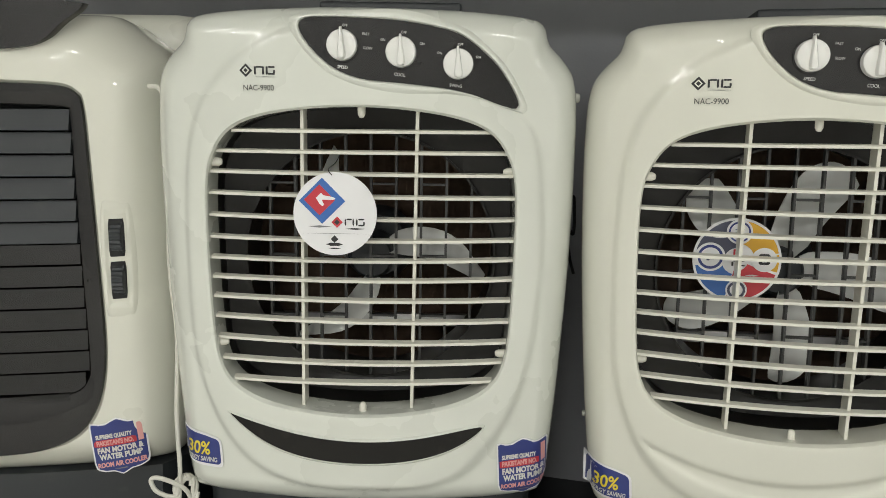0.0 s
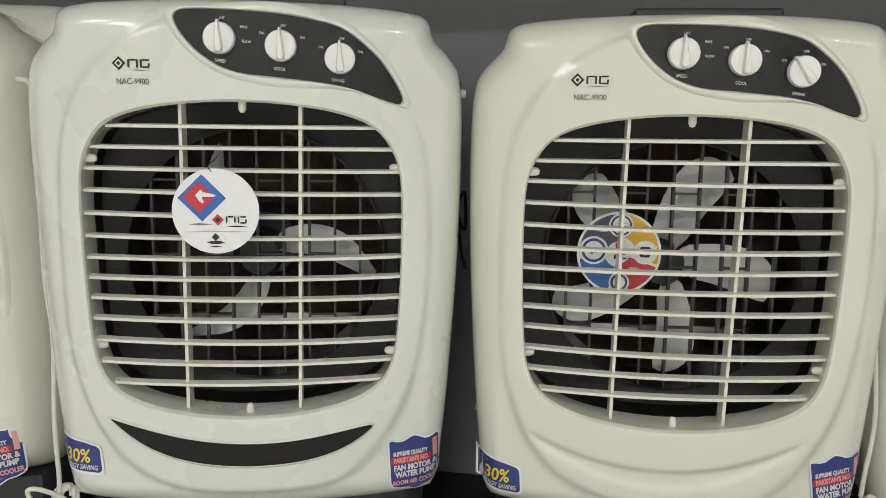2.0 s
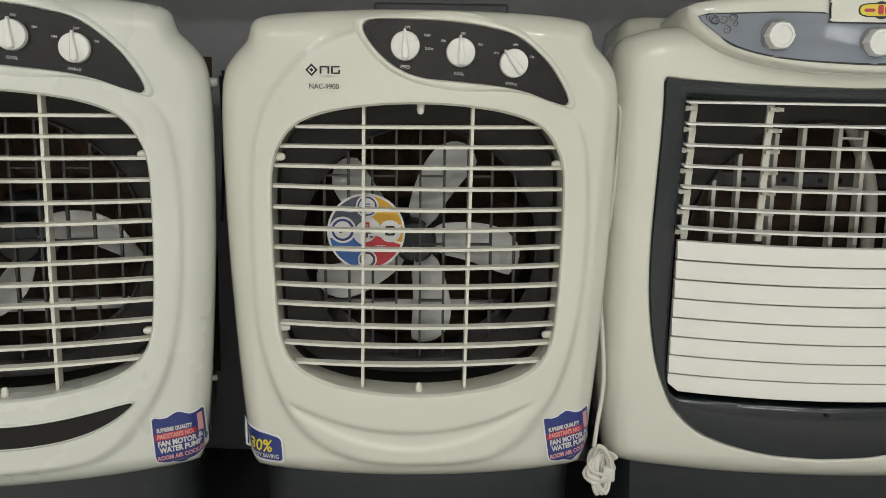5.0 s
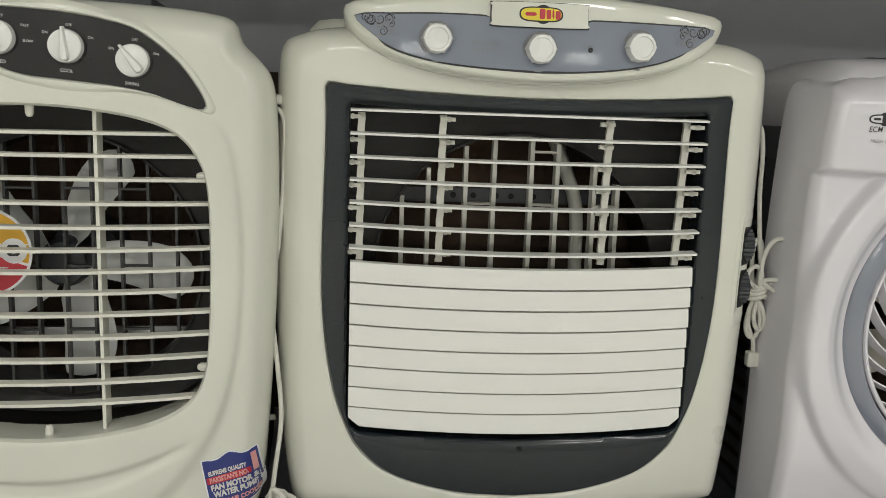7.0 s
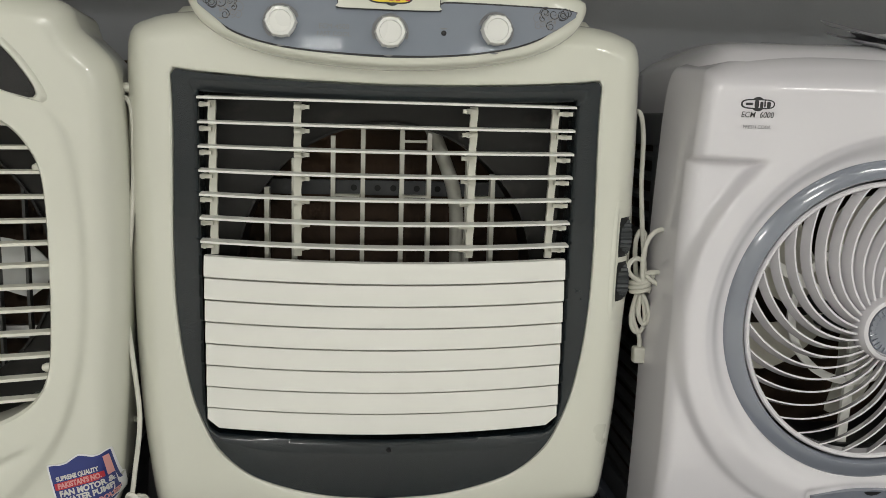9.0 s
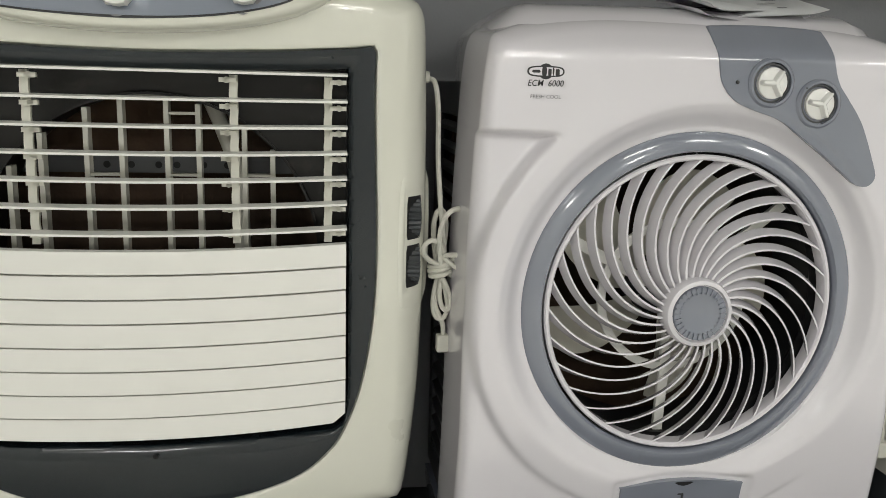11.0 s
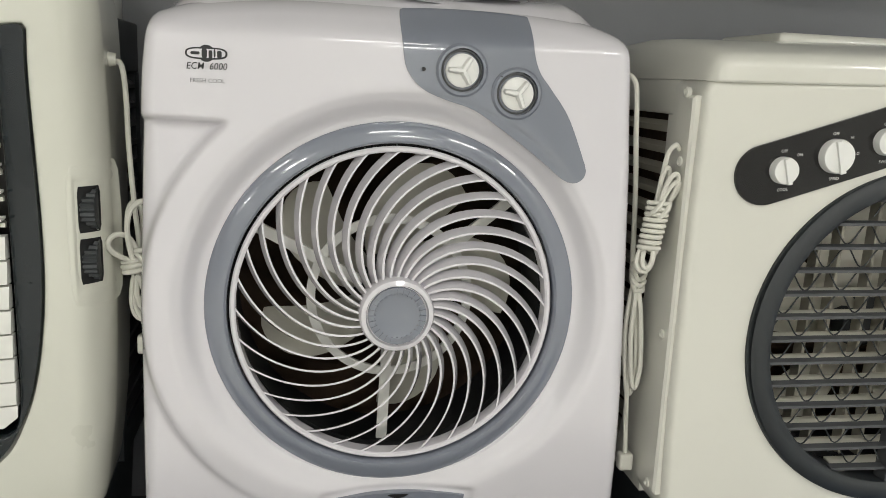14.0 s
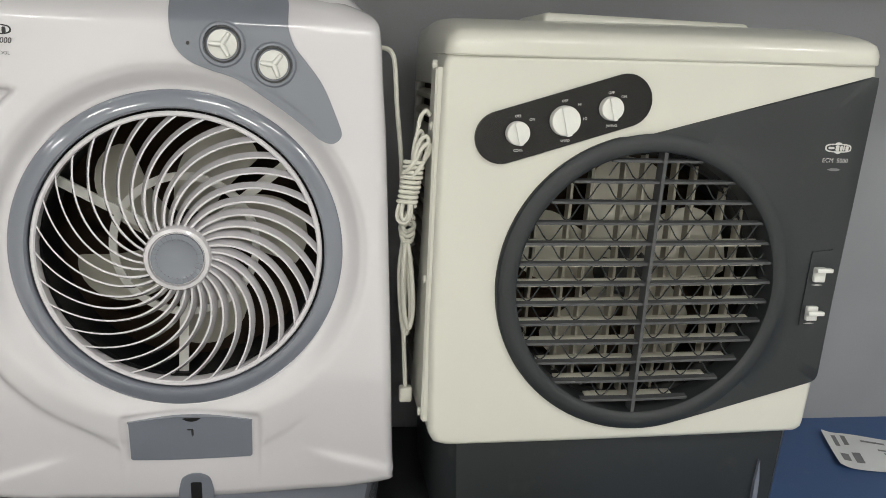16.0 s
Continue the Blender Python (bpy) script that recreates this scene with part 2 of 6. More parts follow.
def tube(name, pts, r, mat, parent, label="", n=8, per=8, smooth_it=True):
    p = smooth_line(pts, per) if smooth_it else [Vector(v) for v in pts]
    side = Vector((0.3, 0.2, 0.93)).normalized()
    loops = []
    for i, v in enumerate(p):
        t = (p[min(i + 1, len(p) - 1)] - p[max(i - 1, 0)])
        t = t.normalized() if t.length > 1e-9 else Vector((0, 0, 1))
        s = side - t * side.dot(t)
        if s.length < 1e-3:
            s = t.orthogonal()
        side = s.normalized()
        o = t.cross(side)
        loops.append([v + (side * math.cos(2 * math.pi * k / n) + o * math.sin(2 * math.pi * k / n)) * r for k in range(n)])
    return loft(name, loops, mat, parent, label, cap0=True, cap1=True)


def lettering(name, text, size, u, z, fn, off, mat, parent, turn=0.0, wide=1.0, bold=0.0, slant=0.0):
    cu = bpy.data.curves.new(name, "FONT")
    cu.body, cu.size, cu.align_x, cu.align_y, cu.offset, cu.resolution_u, cu.shear = text, size, "CENTER", "CENTER", bold * size, 3, slant
    tmp = new(name + "_line", cu)
    me = bpy.data.meshes.new_from_object(tmp)
    bpy.data.objects.remove(tmp)
    ca, sa = math.cos(radians(turn)), math.sin(radians(turn))
    for v in me.vertices:
        x, y = v.co.x * wide, v.co.y
        a, b = u + x * ca - y * sa, z + x * sa + y * ca
        v.co = (a, fn(a, b) - off, b)
    me.materials.clear()
    me.materials.append(mat)
    me.name = name
    ob = new(name, me)
    ob.parent = parent
    return ob


def span(loop, z, lo=-9, hi=9):
    """Where the horizontal at z cuts a closed outline."""
    xs = []
    for i in range(len(loop)):
        (x0, z0), (x1, z1) = loop[i - 1], loop[i]
        if (z0 - z) * (z1 - z) < 0:
            xs.append(x0 + (x1 - x0) * (z - z0) / (z1 - z0))
    return (min(xs), max(xs)) if len(xs) > 1 else (0, 0)


def rise(loop, u):
    zs = []
    for i in range(len(loop)):
        (x0, z0), (x1, z1) = loop[i - 1], loop[i]
        if (x0 - u) * (x1 - u) < 0:
            zs.append(z0 + (z1 - z0) * (u - x0) / (x1 - x0))
    return (min(zs), max(zs)) if len(zs) > 1 else (0, 0)


# ---------------------------------------------------------------- pieces that several coolers share
def pointer_knob(parent, u, z, fn, r, turn, mat=KNOB, h=0.016):
    y = fn(u, z)
    k = spin("knob", [(0.0, -0.004), (r * 1.0, -0.004), (r, h * 0.5), (r * 0.95, h * 0.78), (r * 0.8, h * 0.88), (0.0, h * 0.92)], (u, z), y, mat, parent, n=48)
    a = radians(turn)
    d, w = Vector((math.cos(a), 0, math.sin(a))), Vector((-math.sin(a), 0, math.cos(a)))
    loops = []
    for hh, sx, sy in ((h * 0.7, 1.0, 1.15), (h * 1.25, 0.97, 0.95), (h * 1.42, 0.93, 0.7), (h * 1.45, 0.9, 0.5)):
        ring = [(1.14, 0.07), (1.14, -0.07), (0.6, -0.13), (0.0, -0.2), (-0.6, -0.27), (-0.82, -0.24), (-0.9, -0.1), (-0.9, 0.1), (-0.82, 0.24), (-0.6, 0.27), (0.0, 0.2), (0.6, 0.13)]
        loops.append([Vector((u, y - hh, z)) + d * r * s * sx + w * r * t * sy for s, t in ring])
    loft("pointer", loops, mat, k, cap0=True, cap1=True)
    return k


def notch_knob(parent, u, z, fn, r, mat=KNOB, h=0.02):
    y = fn(u, z)
    n = 72
    def lp(rad, hh, lobes):
        return [(u + rad * (1 + lobes * max(0, math.cos(6 * t)) ** 6) * math.cos(t), y - hh, z + rad * (1 + lobes * max(0, math.cos(6 * t)) ** 6) * math.sin(t)) for t in [2 * math.pi * i / n for i in range(n)]]
    k = loft("knob", [lp(r, -0.004, 0.08), lp(r, h * 0.7, 0.08), lp(r * 0.9, h, 0.06), lp(r * 0.72, h * 1.02, 0), lp(r * 0.7, h * 0.9, 0)], mat, parent, cap1=True)
    return k


def fan(parent, c, y, radius, angles, mat, hub_r=0.045, chord=0.095, twist=0.035, rake=-12, bend=0.0, sickle=False):
    hub = spin("fan_hub", [(0.0, -0.05), (hub_r, -0.05), (hub_r, 0.012), (hub_r * 0.85, 0.022), (0.0, 0.026)], c, y, CHARM, parent, "dark fan hub")
    for ang in angles:
        verts, faces = [], []
        nu, nv = 12, 6
        for side in (0, 1):
            for i in range(nu + 1):
                f = i / nu
                r = hub_r * 0.8 + (radius - hub_r * 0.8) * f
                w = chord * ((0.55 + 1.1 * f) * (1 - 0.85 * f ** 3) if sickle else 0.55 + 0.6 * f - 0.28 * f ** 6)
                for j in range(nv + 1):
                    g = j / nv - 0.5
                    a = radians(ang + rake * f + bend * math.sin(math.pi * f)) + g * w / max(r, 0.06)
                    rr = r - 0.016 * (abs(g) * 2) ** 2 * f ** 5
                    yy = y + twist * g * 2 * (1 - 0.4 * f) + 0.012 * (1 - 4 * g * g) + side * 0.003
                    verts.append((c[0] + rr * math.cos(a), yy, c[1] + rr * math.sin(a)))
        m = (nu + 1) * (nv + 1)
        for side in (0, 1):
            for i in range(nu):
                for j in range(nv):
                    q = side * m + i * (nv + 1) + j
                    faces.append((q, q + 1, q + nv + 2, q + nv + 1))
        rim = [i * (nv + 1) for i in range(nu + 1)] + [nu * (nv + 1) + j for j in range(1, nv + 1)] + [i * (nv + 1) + nv for i in range(nu - 1, -1, -1)]
        for p, q in zip(rim, rim[1:]):
            faces.append((p, q, q + m, p + m))
        link("fan_blade", verts, faces, mat, hub)
    return hub


def shroud(parent, hole, c, fn, y, fc, fr, mat=SHROUD, back=0.36, pad=PAD, n=160):
    """Inner plate with a round throat, its tunnel and the wet pad behind."""
    o = radial(hole, c, n)
    ci = radial(circle(fc, fr, n), c, n)
    loops = [[(u, fn(u, z) + 0.048, z) for u, z in o], [(u, y, z) for u, z in o]]
    for w in (0.5, 0.9, 1.0):
        loops.append([(u, y + 0.01 * w, z) for u, z in o + (ci - o) * w])
    loops.append([(u, y + 0.03, z) for u, z in ci])
    loops.append([(u, y + 0.12, z) for u, z in ci])
    loft("shroud", loops, mat, parent, "dark fan shroud")
    spin_ring("throat_ring", [(fr + 0.002, 0.0), (fr + 0.002, 0.003), (fr - 0.002, 0.003), (fr - 0.002, 0.0)], fc, y + 0.006, mat, parent)
    verts, faces = [], []
    nx, nz = 40, 40
    for i in range(nx + 1):
        for j in range(nz + 1):
            x, z = fc[0] - 0.34 + 0.68 * i / nx, fc[1] - 0.34 + 0.68 * j / nz
            verts.append((x, back + 0.012 * math.sin(i * 2.1 + j * 0.7) * noise.noise((x * 9, z * 9, 0)), z))
    for i in range(nx):
        for j in range(nz):
            q = i * (nz + 1) + j
            faces.append((q, q + 1, q + nz + 2, q + nz + 1))
    link("cooling_pad", verts, faces, pad, parent, "brown fibre cooling pad")


def rear(parent, hw0, hw1, z0, z1, y0, y1, mat, grille=RIBDARK, cx=0.0, frame_mat=None, slats=18, front=0.035, band=0.09, thick=0.004):
    """Rear body: a hollow box with a framed louvre panel in each side."""
    t = 0.012
    fm = frame_mat or mat
    for sgn in (-1, 1):
        x = cx + sgn * hw0
        box("side_frame", min(x, x - sgn * t), max(x, x - sgn * t), y0, y1, z1 - band, z1, fm, parent, bevel=0.004)
        box("side_frame", min(x, x - sgn * t), max(x, x - sgn * t), y0, y1, z0, z0 + 0.05, fm, parent)
        box("side_frame", min(x, x - sgn * t), max(x, x - sgn * t), y0, y0 + front, z0 + 0.05, z1 - band, fm, parent)
        box("side_frame", min(x, x - sgn * t), max(x, x - sgn * t), y1 - 0.04, y1, z0 + 0.05, z1 - band, fm, parent)
        zs = np.linspace(z0 + 0.07, z1 - band - 0.02, slats)
        for z in zs:
            bar("side_slat", [(x - sgn * 0.006, y0 + front, z), (x - sgn * 0.006, y1 - 0.04, z)], (0.006, 0, -0.004 * sgn), (0.0, 0, thick), grille, parent)
        box("side_pad", min(x - sgn * 0.02, x - sgn * 0.045), max(x - sgn * 0.02, x - sgn * 0.045), y0 + 0.01, y1 - 0.01, z0 + 0.04, z1 - band + 0.01, PAD, parent)
    box("back_panel", cx - hw0 + t, cx + hw0 - t, y1 - 0.014, y1 - 0.002, z0, z1 - 0.002, mat, parent)
    box("top_panel", cx - hw0 + t + 0.001, cx + hw0 - t - 0.001, y0 + 0.002, y1 - 0.016, z1 - 0.016, z1 - 0.003, mat, parent)


def tank(parent, half, z1, y0, y1, cx=0.0, mat=TANK, bow=0.5, foot=0.0, label="dark water tank"):
    """Water tank under the body, with a bowed front."""
    n = 24
    loop = []
    for i in range(n + 1):
        u = -half + 2 * half * i / n
        e = max(0, abs(u) - (half - 0.04)) / 0.04
        loop.append((cx + u, y0 + bow * u * u + 0.04 * (1 - math.sqrt(max(0, 1 - e * e)))))
    loop += [(cx + half, y1), (cx - half, y1)]
    cyy = (y0 + y1) / 2
    loops = []
    for z, f in ((foot, 0.95), (foot + 0.02, 0.965), (z1 - 0.02, 1.0), (z1, 1.0)):
        loops.append([(cx + (u - cx) * f, cyy + (y - cyy) * f, z) for u, y in loop])
    loft("tank", loops, mat, parent, label, cap0=True, cap1=True)


def shield_sticker(parent, c, fn, turn=0.0, k=1.0, off=0.0018):
    """Quality shield with its printed lines."""
    ca, sa = math.cos(radians(turn)), math.sin(radians(turn))
    def sh(pts):
        return [(c[0] + k * (x * ca - y * sa), c[1] + k * (x * sa + y * ca)) for x, y in pts]
    half = [(0.0, 0.056), (0.008, 0.053), (0.02, 0.047), (0.032, 0.047), (0.043, 0.051), (0.0465, 0.05), (0.0465, 0.02), (0.046, -0.03), (0.043, -0.041), (0.03, -0.046), (0.015, -0.047), (0.006, -0.052), (0.0, -0.055)]
    s = patch("sticker", sh(mirror(half, 0.0)), fn, off, 0.001, STICKER, parent, "blue, white and red shield sticker", n=80, rings=8, edge=0.0003)
    half2 = [(u * 0.945, z * 0.95) for u, z in half]
    patch("blue_field", sh(mirror(half2, 0.0)), fn, off + 0.0004, 0.0006, NAVY, s, n=80, rings=8, edge=0.0002)
    patch("red_band", sh([(-0.042, 0.0035), (0.0, 0.0035), (0.029, 0.0035), (0.029, 0.0165), (0.0, 0.0165), (-0.042, 0.0165)]), fn, off + 0.0008, 0.0006, RED, s, n=60, rings=6, edge=0.0002)
    for text, size, z, x, wide, mat in (("SUPREME QUALITY", 0.0108, 0.0225, -0.0075, 0.66, WHITEINK), ("PAKISTAN'S NO.", 0.0122, 0.01, -0.0065, 0.7, PINK), ("1", 0.046, 0.021, 0.0365, 0.95, PINK), ("FAN MOTOR &", 0.0145, -0.004, 0.0, 0.78, WHITEINK), ("WATER PUMP", 0.0145, -0.017, 0.0, 0.79, WHITEINK), ("ROOM AIR COOLER", 0.0125, -0.0325, 0.0, 0.72, PINK)):
        lettering("lettering", text, size * k, c[0] + k * (x * ca - z * sa), c[1] + k * (x * sa + z * ca), fn, off + 0.0013, mat, s, turn=turn, wide=wide, bold=0.05)
    patch("print_bar", sh([(-0.022, -0.0435), (0.0, -0.0435), (0.022, -0.0435), (0.022, -0.0415), (-0.022, -0.0415)]), fn, off + 0.0008, 0.0006, GREYINK, s, n=24, rings=3, edge=0.0002)
    return s


def saving_sticker(parent, c, fn, off=0.0018):
    def sh(pts, g=1.0, h=1.0):
        return [(c[0] + x * g, c[1] + y * h) for x, y in pts]
    pts = [(-0.045, 0.034), (-0.02, 0.03), (0.01, 0.024), (0.032, 0.018), (0.037, 0.014), (0.039, 0.008), (0.041, -0.03), (0.0385, -0.035), (0.034, -0.037), (0.01, -0.0365), (-0.02, -0.034), (-0.045, -0.03)]
    s = patch("sticker", sh(pts), fn, off, 0.001, STICKER, parent, "blue energy saving sticker", n=80, rings=8, edge=0.0003)
    patch("blue_field", sh(pts, 0.9, 0.86), fn, off + 0.0004, 0.0006, NAVY, s, n=80, rings=8, edge=0.0002)
    lettering("lettering", "30%", 0.034, c[0] - 0.006, c[1] - 0.004, fn, off + 0.0012, YELLOW, s, wide=0.8, bold=0.02, slant=0.12)
    lettering("lettering", "ENERGY SAVING", 0.0122, c[0] - 0.004, c[1] - 0.0235, fn, off + 0.0012, WHITEINK, s, wide=0.74, bold=0.03, slant=0.12)
    return s


def cord(name, label, m, runs, r=0.0042, mat=CORD, plug=None):
    """A power cord that lies or hangs beside a cooler, in runs of points."""
    ob = thing(name, m, label, "power cord")
    for pts in runs:
        tube("cable", pts, r, mat, ob, per=10)
    if plug:
        x, y, z = plug
        box("plug", x - 0.012, x + 0.012, y - 0.01, y + 0.01, z - 0.03, z, mat, ob, bevel=0.005)
    return ob


def coil(c, rx, rz, turns, drift, depth=0.014, seed=1, per=12):
    rnd = random.Random(seed)
    out = []
    for i in range(int(turns * per) + 1):
        a = 2 * math.pi * i / per
        k = 1 + rnd.uniform(-0.12, 0.12)
        out.append((c[0] + drift[0] * i / per + rx * k * math.cos(a), c[1] + depth * math.sin(a * 1.0 + 0.6) * rnd.uniform(0.5, 1), c[2] + drift[1] * i / per + rz * k * math.sin(a)))
    return out


def loop_run(a, b, w, n=14):
    """A slack loop of cord from a out to b and back, w the half width."""
    a, b = Vector(a), Vector(b)
    d = b - a
    side = Vector((d.z, 0, -d.x)).normalized()
    out = []
    for i in range(n + 1):
        t = 2 * math.pi * i / n
        f = (1 - math.cos(t)) / 2
        out.append(a + d * f + side * w * math.sin(t) * (0.45 + 0.75 * f) + Vector((0, 0.004 * math.sin(t), 0)))
    return out


def wraps(a, b, r, turns, seed, per=12):
    """Tight turns of cord round the line from a to b."""
    rnd = random.Random(seed)
    a, b = Vector(a), Vector(b)
    t = (b - a).normalized()
    s = t.cross(Vector((0, 1, 0))).normalized()
    o = t.cross(s)
    n = int(turns * per)
    return [a + (b - a) * (i / n) + (s * math.cos(2 * math.pi * i / per) * r + o * math.sin(2 * math.pi * i / per) * r * 0.8) * rnd.uniform(0.94, 1.06) for i in range(n + 1)]


# ---------------------------------------------------------------- room
def wall(name, x0, x1, y0, y1, z0, z1, mat):
    ob = box(name, x0, x1, y0, y1, z0, z1, mat)
    ob.matrix_world = WALL
    return tagged(ob, kind="structure")

wall("wall_back", -8.0, 1.7, 0.0, 0.15, GROUND, CEIL, WALLM)
wall("wall_left", -8.15, -8.0, -6.0, 0.15, GROUND, CEIL, ROOMM)
# unseen end wall, set close in to bounce light onto the right end
wall("wall_right", 1.7, 1.85, -6.0, 0.15, GROUND, CEIL, ROOMM)
wall("wall_front", -8.15, 1.85, -6.15, -6.0, GROUND, CEIL, ROOMM)
wall("floor", -8.15, 1.85, -6.15, 0.15, GROUND - 0.12, GROUND, FLOORM)
wall("ceiling", -8.15, 1.85, -6.15, 0.15, CEIL, CEIL + 0.12, CEILM)
# unseen block, added to shade the upper wall and the cooler tops
wall("shade_bulkhead", -8.0, 1.7, -1.08, 0.0, 1.42, CEIL, CEILM)
# platform is dark left of x = -0.8 and blue right of it
wall("display_platform", -8.0, -0.8, -1.08, 0.0, GROUND, 0.0, DARKTOP)
wall("blue_platform", -0.8, 1.7, -1.08, 0.0, GROUND, 0.0, BLUE)
for lx, ly, watts in LAMPS:
    cl = thing("ceiling_light", WALL @ pose(lx, ly, CEIL), "white ceiling light panel with lit diffuser", "ceiling light", "ceiling lights")
    box("frame", -0.31, 0.31, -0.16, 0.16, -0.045, -0.001, CEILM, cl, bevel=0.006)
    box("diffuser", -0.29, 0.29, -0.14, 0.14, -0.052, -0.046, GLOW, cl)


# ---------------------------------------------------------------- cream coolers with a barred grille
def round_grille_cooler(m, label, slot, blades, tag, third_turn, body, foot=0.0):
    cx = -0.01
    top = thing("air_cooler", m, label, "air cooler", "air coolers in the row")
    outer = smooth_loop(mirror([(0.0, 1.109), (0.15, 1.107), (0.25, 1.101), (0.288, 1.09), (0.299, 1.06), (0.323, 1.036), (0.343, 1.006), (0.351, 0.95), (0.353, 0.85), (0.351, 0.72), (0.346, 0.6), (0.337, 0.45), (0.326, 0.33), (0.317, 0.285), (0.3, 0.27), (0.2, 0.266), (0.0, 0.265)], cx), 5)
    oc = -0.015
    hole = smooth_loop(mirror([(0.0, 0.954), (0.08, 0.95), (0.155, 0.938), (0.207, 0.917), (0.237, 0.88), (0.251, 0.83), (0.253, 0.72), (0.249, 0.6), (0.24, 0.53), (0.215, 0.488), (0.162, 0.461), (0.083, 0.446), (0.0, 0.441)], oc), 6)
    c = (oc, 0.69)

    collar = smooth_loop([(-0.09, 1.086), (-0.13, 1.07), (-0.2, 1.035), (-0.26, 0.975), (-0.292, 0.9), (-0.303, 0.8), (-0.305, 0.68), (-0.3, 0.55), (-0.275, 0.45), (-0.235, 0.378), (-0.18, 0.332), (-0.1, 0.308), (0.0, 0.304), (0.1, 0.31), (0.155, 0.33), (0.2, 0.375), (0.245, 0.45), (0.272, 0.55), (0.285, 0.68), (0.283, 0.8), (0.272, 0.89), (0.25, 0.94), (0.2, 0.97), (0.1, 1.0), (-0.02, 1.02), (-0.07, 1.06)], 5)
    collar_r = np.linalg.norm(radial(collar, c, 360) - np.array(c), axis=1)

    def base(u, z):
        return -0.03 + 0.48 * (u - cx) ** 2 + 0.04 * (1 - z)

    def fn(u, z):
        y = base(u, z)
        # raised collar round the grille, ending in a step
        du, dz = u - c[0], z - c[1]
        a = (math.atan2(dz, du) % (2 * math.pi)) / (2 * math.pi) * 360
        i = int(a) % 360
        rg = collar_r[i] + (collar_r[(i + 1) % 360] - collar_r[i]) * (a - int(a))
        step = 0.0065 / (1 + math.exp(max(-40, min(40, (math.hypot(du, dz) - rg) / 0.0028))))
        # brow above the grille that carries the control panel
        v = (z - 0.957 - 0.48 * max(0, -(u + 0.03)) + 0.16 * max(0, u - 0.08)) / 0.012
        if u > -0.14:
            step = max(step, 0.007 / (1 + math.exp(-max(-40, min(40, v)))) * min(1, (u + 0.14) / 0.05))
        y -= step
        if not slot:
            # moulded smile recess in place of the open slot
            w = u + 0.028
            s1 = 0.367 + 1.0 * w * w
            s0 = 0.337 + 1.5 * w * w
            y += 0.005 / (1 + math.exp(-max(-30, min(30, (z - s0) / 0.0022)))) / (1 + math.exp(max(-30, min(30, (z - s1) / 0.0018)))) / (1 + math.exp(max(-30, min(30, (abs(w) - 0.222) / 0.004))))
        return y

    rim_r = np.linalg.norm(radial(outer, c, 720) - np.array(c), axis=1)

    def skin(u, z):
        """The housing's face near its rounded edge."""
        a = (math.atan2(z - c[1], u - c[0]) % (2 * math.pi)) / (2 * math.pi) * 720
        i = int(a) % 720
        d = max(0.0, rim_r[i] + (rim_r[(i + 1) % 720] - rim_r[i]) * (a - int(a)) - math.hypot(u - c[0], z - c[1]))
        return fn(u, z) + 0.05 - math.sqrt(max(0.0, 0.05 ** 2 - max(0.0, 0.05 - d) ** 2)) - 0.0006

    shell("front_housing", outer, hole, c, fn, body, top, depth=0.2, r=0.05, lip=0.007, duct=0.07, rings=64, n=300, taper=0.01)
    shroud(top, hole, c, lambda u, z: fn(u, z) + 0.02, 0.115, (-0.01, 0.69), 0.222)
    fan(top, (-0.012, 0.682) if slot else (-0.02, 0.69), 0.185 if slot else 0.175, 0.215 if slot else 0.211, blades[1], BLADE, 0.042, blades[0], 0.025, rake=-40 if slot else -14, sickle=slot)
    # ribs of the inner guard
    for i in range(9):
        u = -0.19 + 0.045 * i
        h = math.sqrt(max(0.0, 0.222 ** 2 - (u + 0.01) ** 2))
        bar("guard_rib", [(u, 0.135, 0.69 - h), (u, 0.135, 0.69 + h)], (0.0022, 0, 0), (0, 0.008, 0), RIBDARK, top)
        if i % 2 == 0 and i < 8:
            for z in (0.58, 0.69, 0.82):
                bar("guard_link", [(u, 0.133, z), (u + 0.045, 0.133, z)], (0, 0, 0.0018), (0, 0.005, 0), RIBDARK, top)
    spin("motor", [(0.0, 0.0), (0.07, 0.0), (0.075, 0.02), (0.06, 0.06), (0.0, 0.06)], (-0.01, 0.69), 0.31, CHARM, top, "dark fan motor")
    bar("motor_mount", [(-0.25, 0.3, 0.53), (0.24, 0.3, 0.53)], (0, 0, 0.012), (0, 0.006, 0), STEEL, top, "steel motor mount")
    # grille
    for i in range(13):
        z = 0.918 - 0.0352 * i
        u0, u1 = span(hole, z)
        us = np.linspace(u0 - 0.004, u1 + 0.004, 15)
        bar("grille_slat", [(u, base(u, z) + 0.018, z - 0.002 + 0.002 * math.sin(3 * u + i)) for u in us], (0, 0.0, 0.0024), (0, 0.0075, 0.0008), SLAT, top)
    for u0 in (-0.108, 0.077):
        z0, z1 = rise(hole, u0)
        zs = np.linspace(z0 - 0.004, z1 + 0.004, 15)
        bar("grille_upright", [(u0 - 0.012 * (0.95 - z), base(u0, z) + 0.036, z) for z in zs], (0.0026, 0, 0), (0, 0.018, 0), SLAT, top)
    for z, left in ((0.862, True), (0.852, False), (0.553, True), (0.54, False)):
        u0, u1 = span(hole, z)
        x, s = (u0, 1) if left else (u1, -1)
        y = base(x, z) + 0.02
        loft("grille_tab", [[(x + s * k, y + 0.006 * r * math.cos(t), z + 0.0075 * r * math.sin(t)) for t in [2 * math.pi * i / 14 for i in range(14)]] for k, r in ((-0.004, 1.0), (0.009, 0.95), (0.014, 0.6), (0.015, 0.2))], SLAT, top, cap0=True, cap1=True)
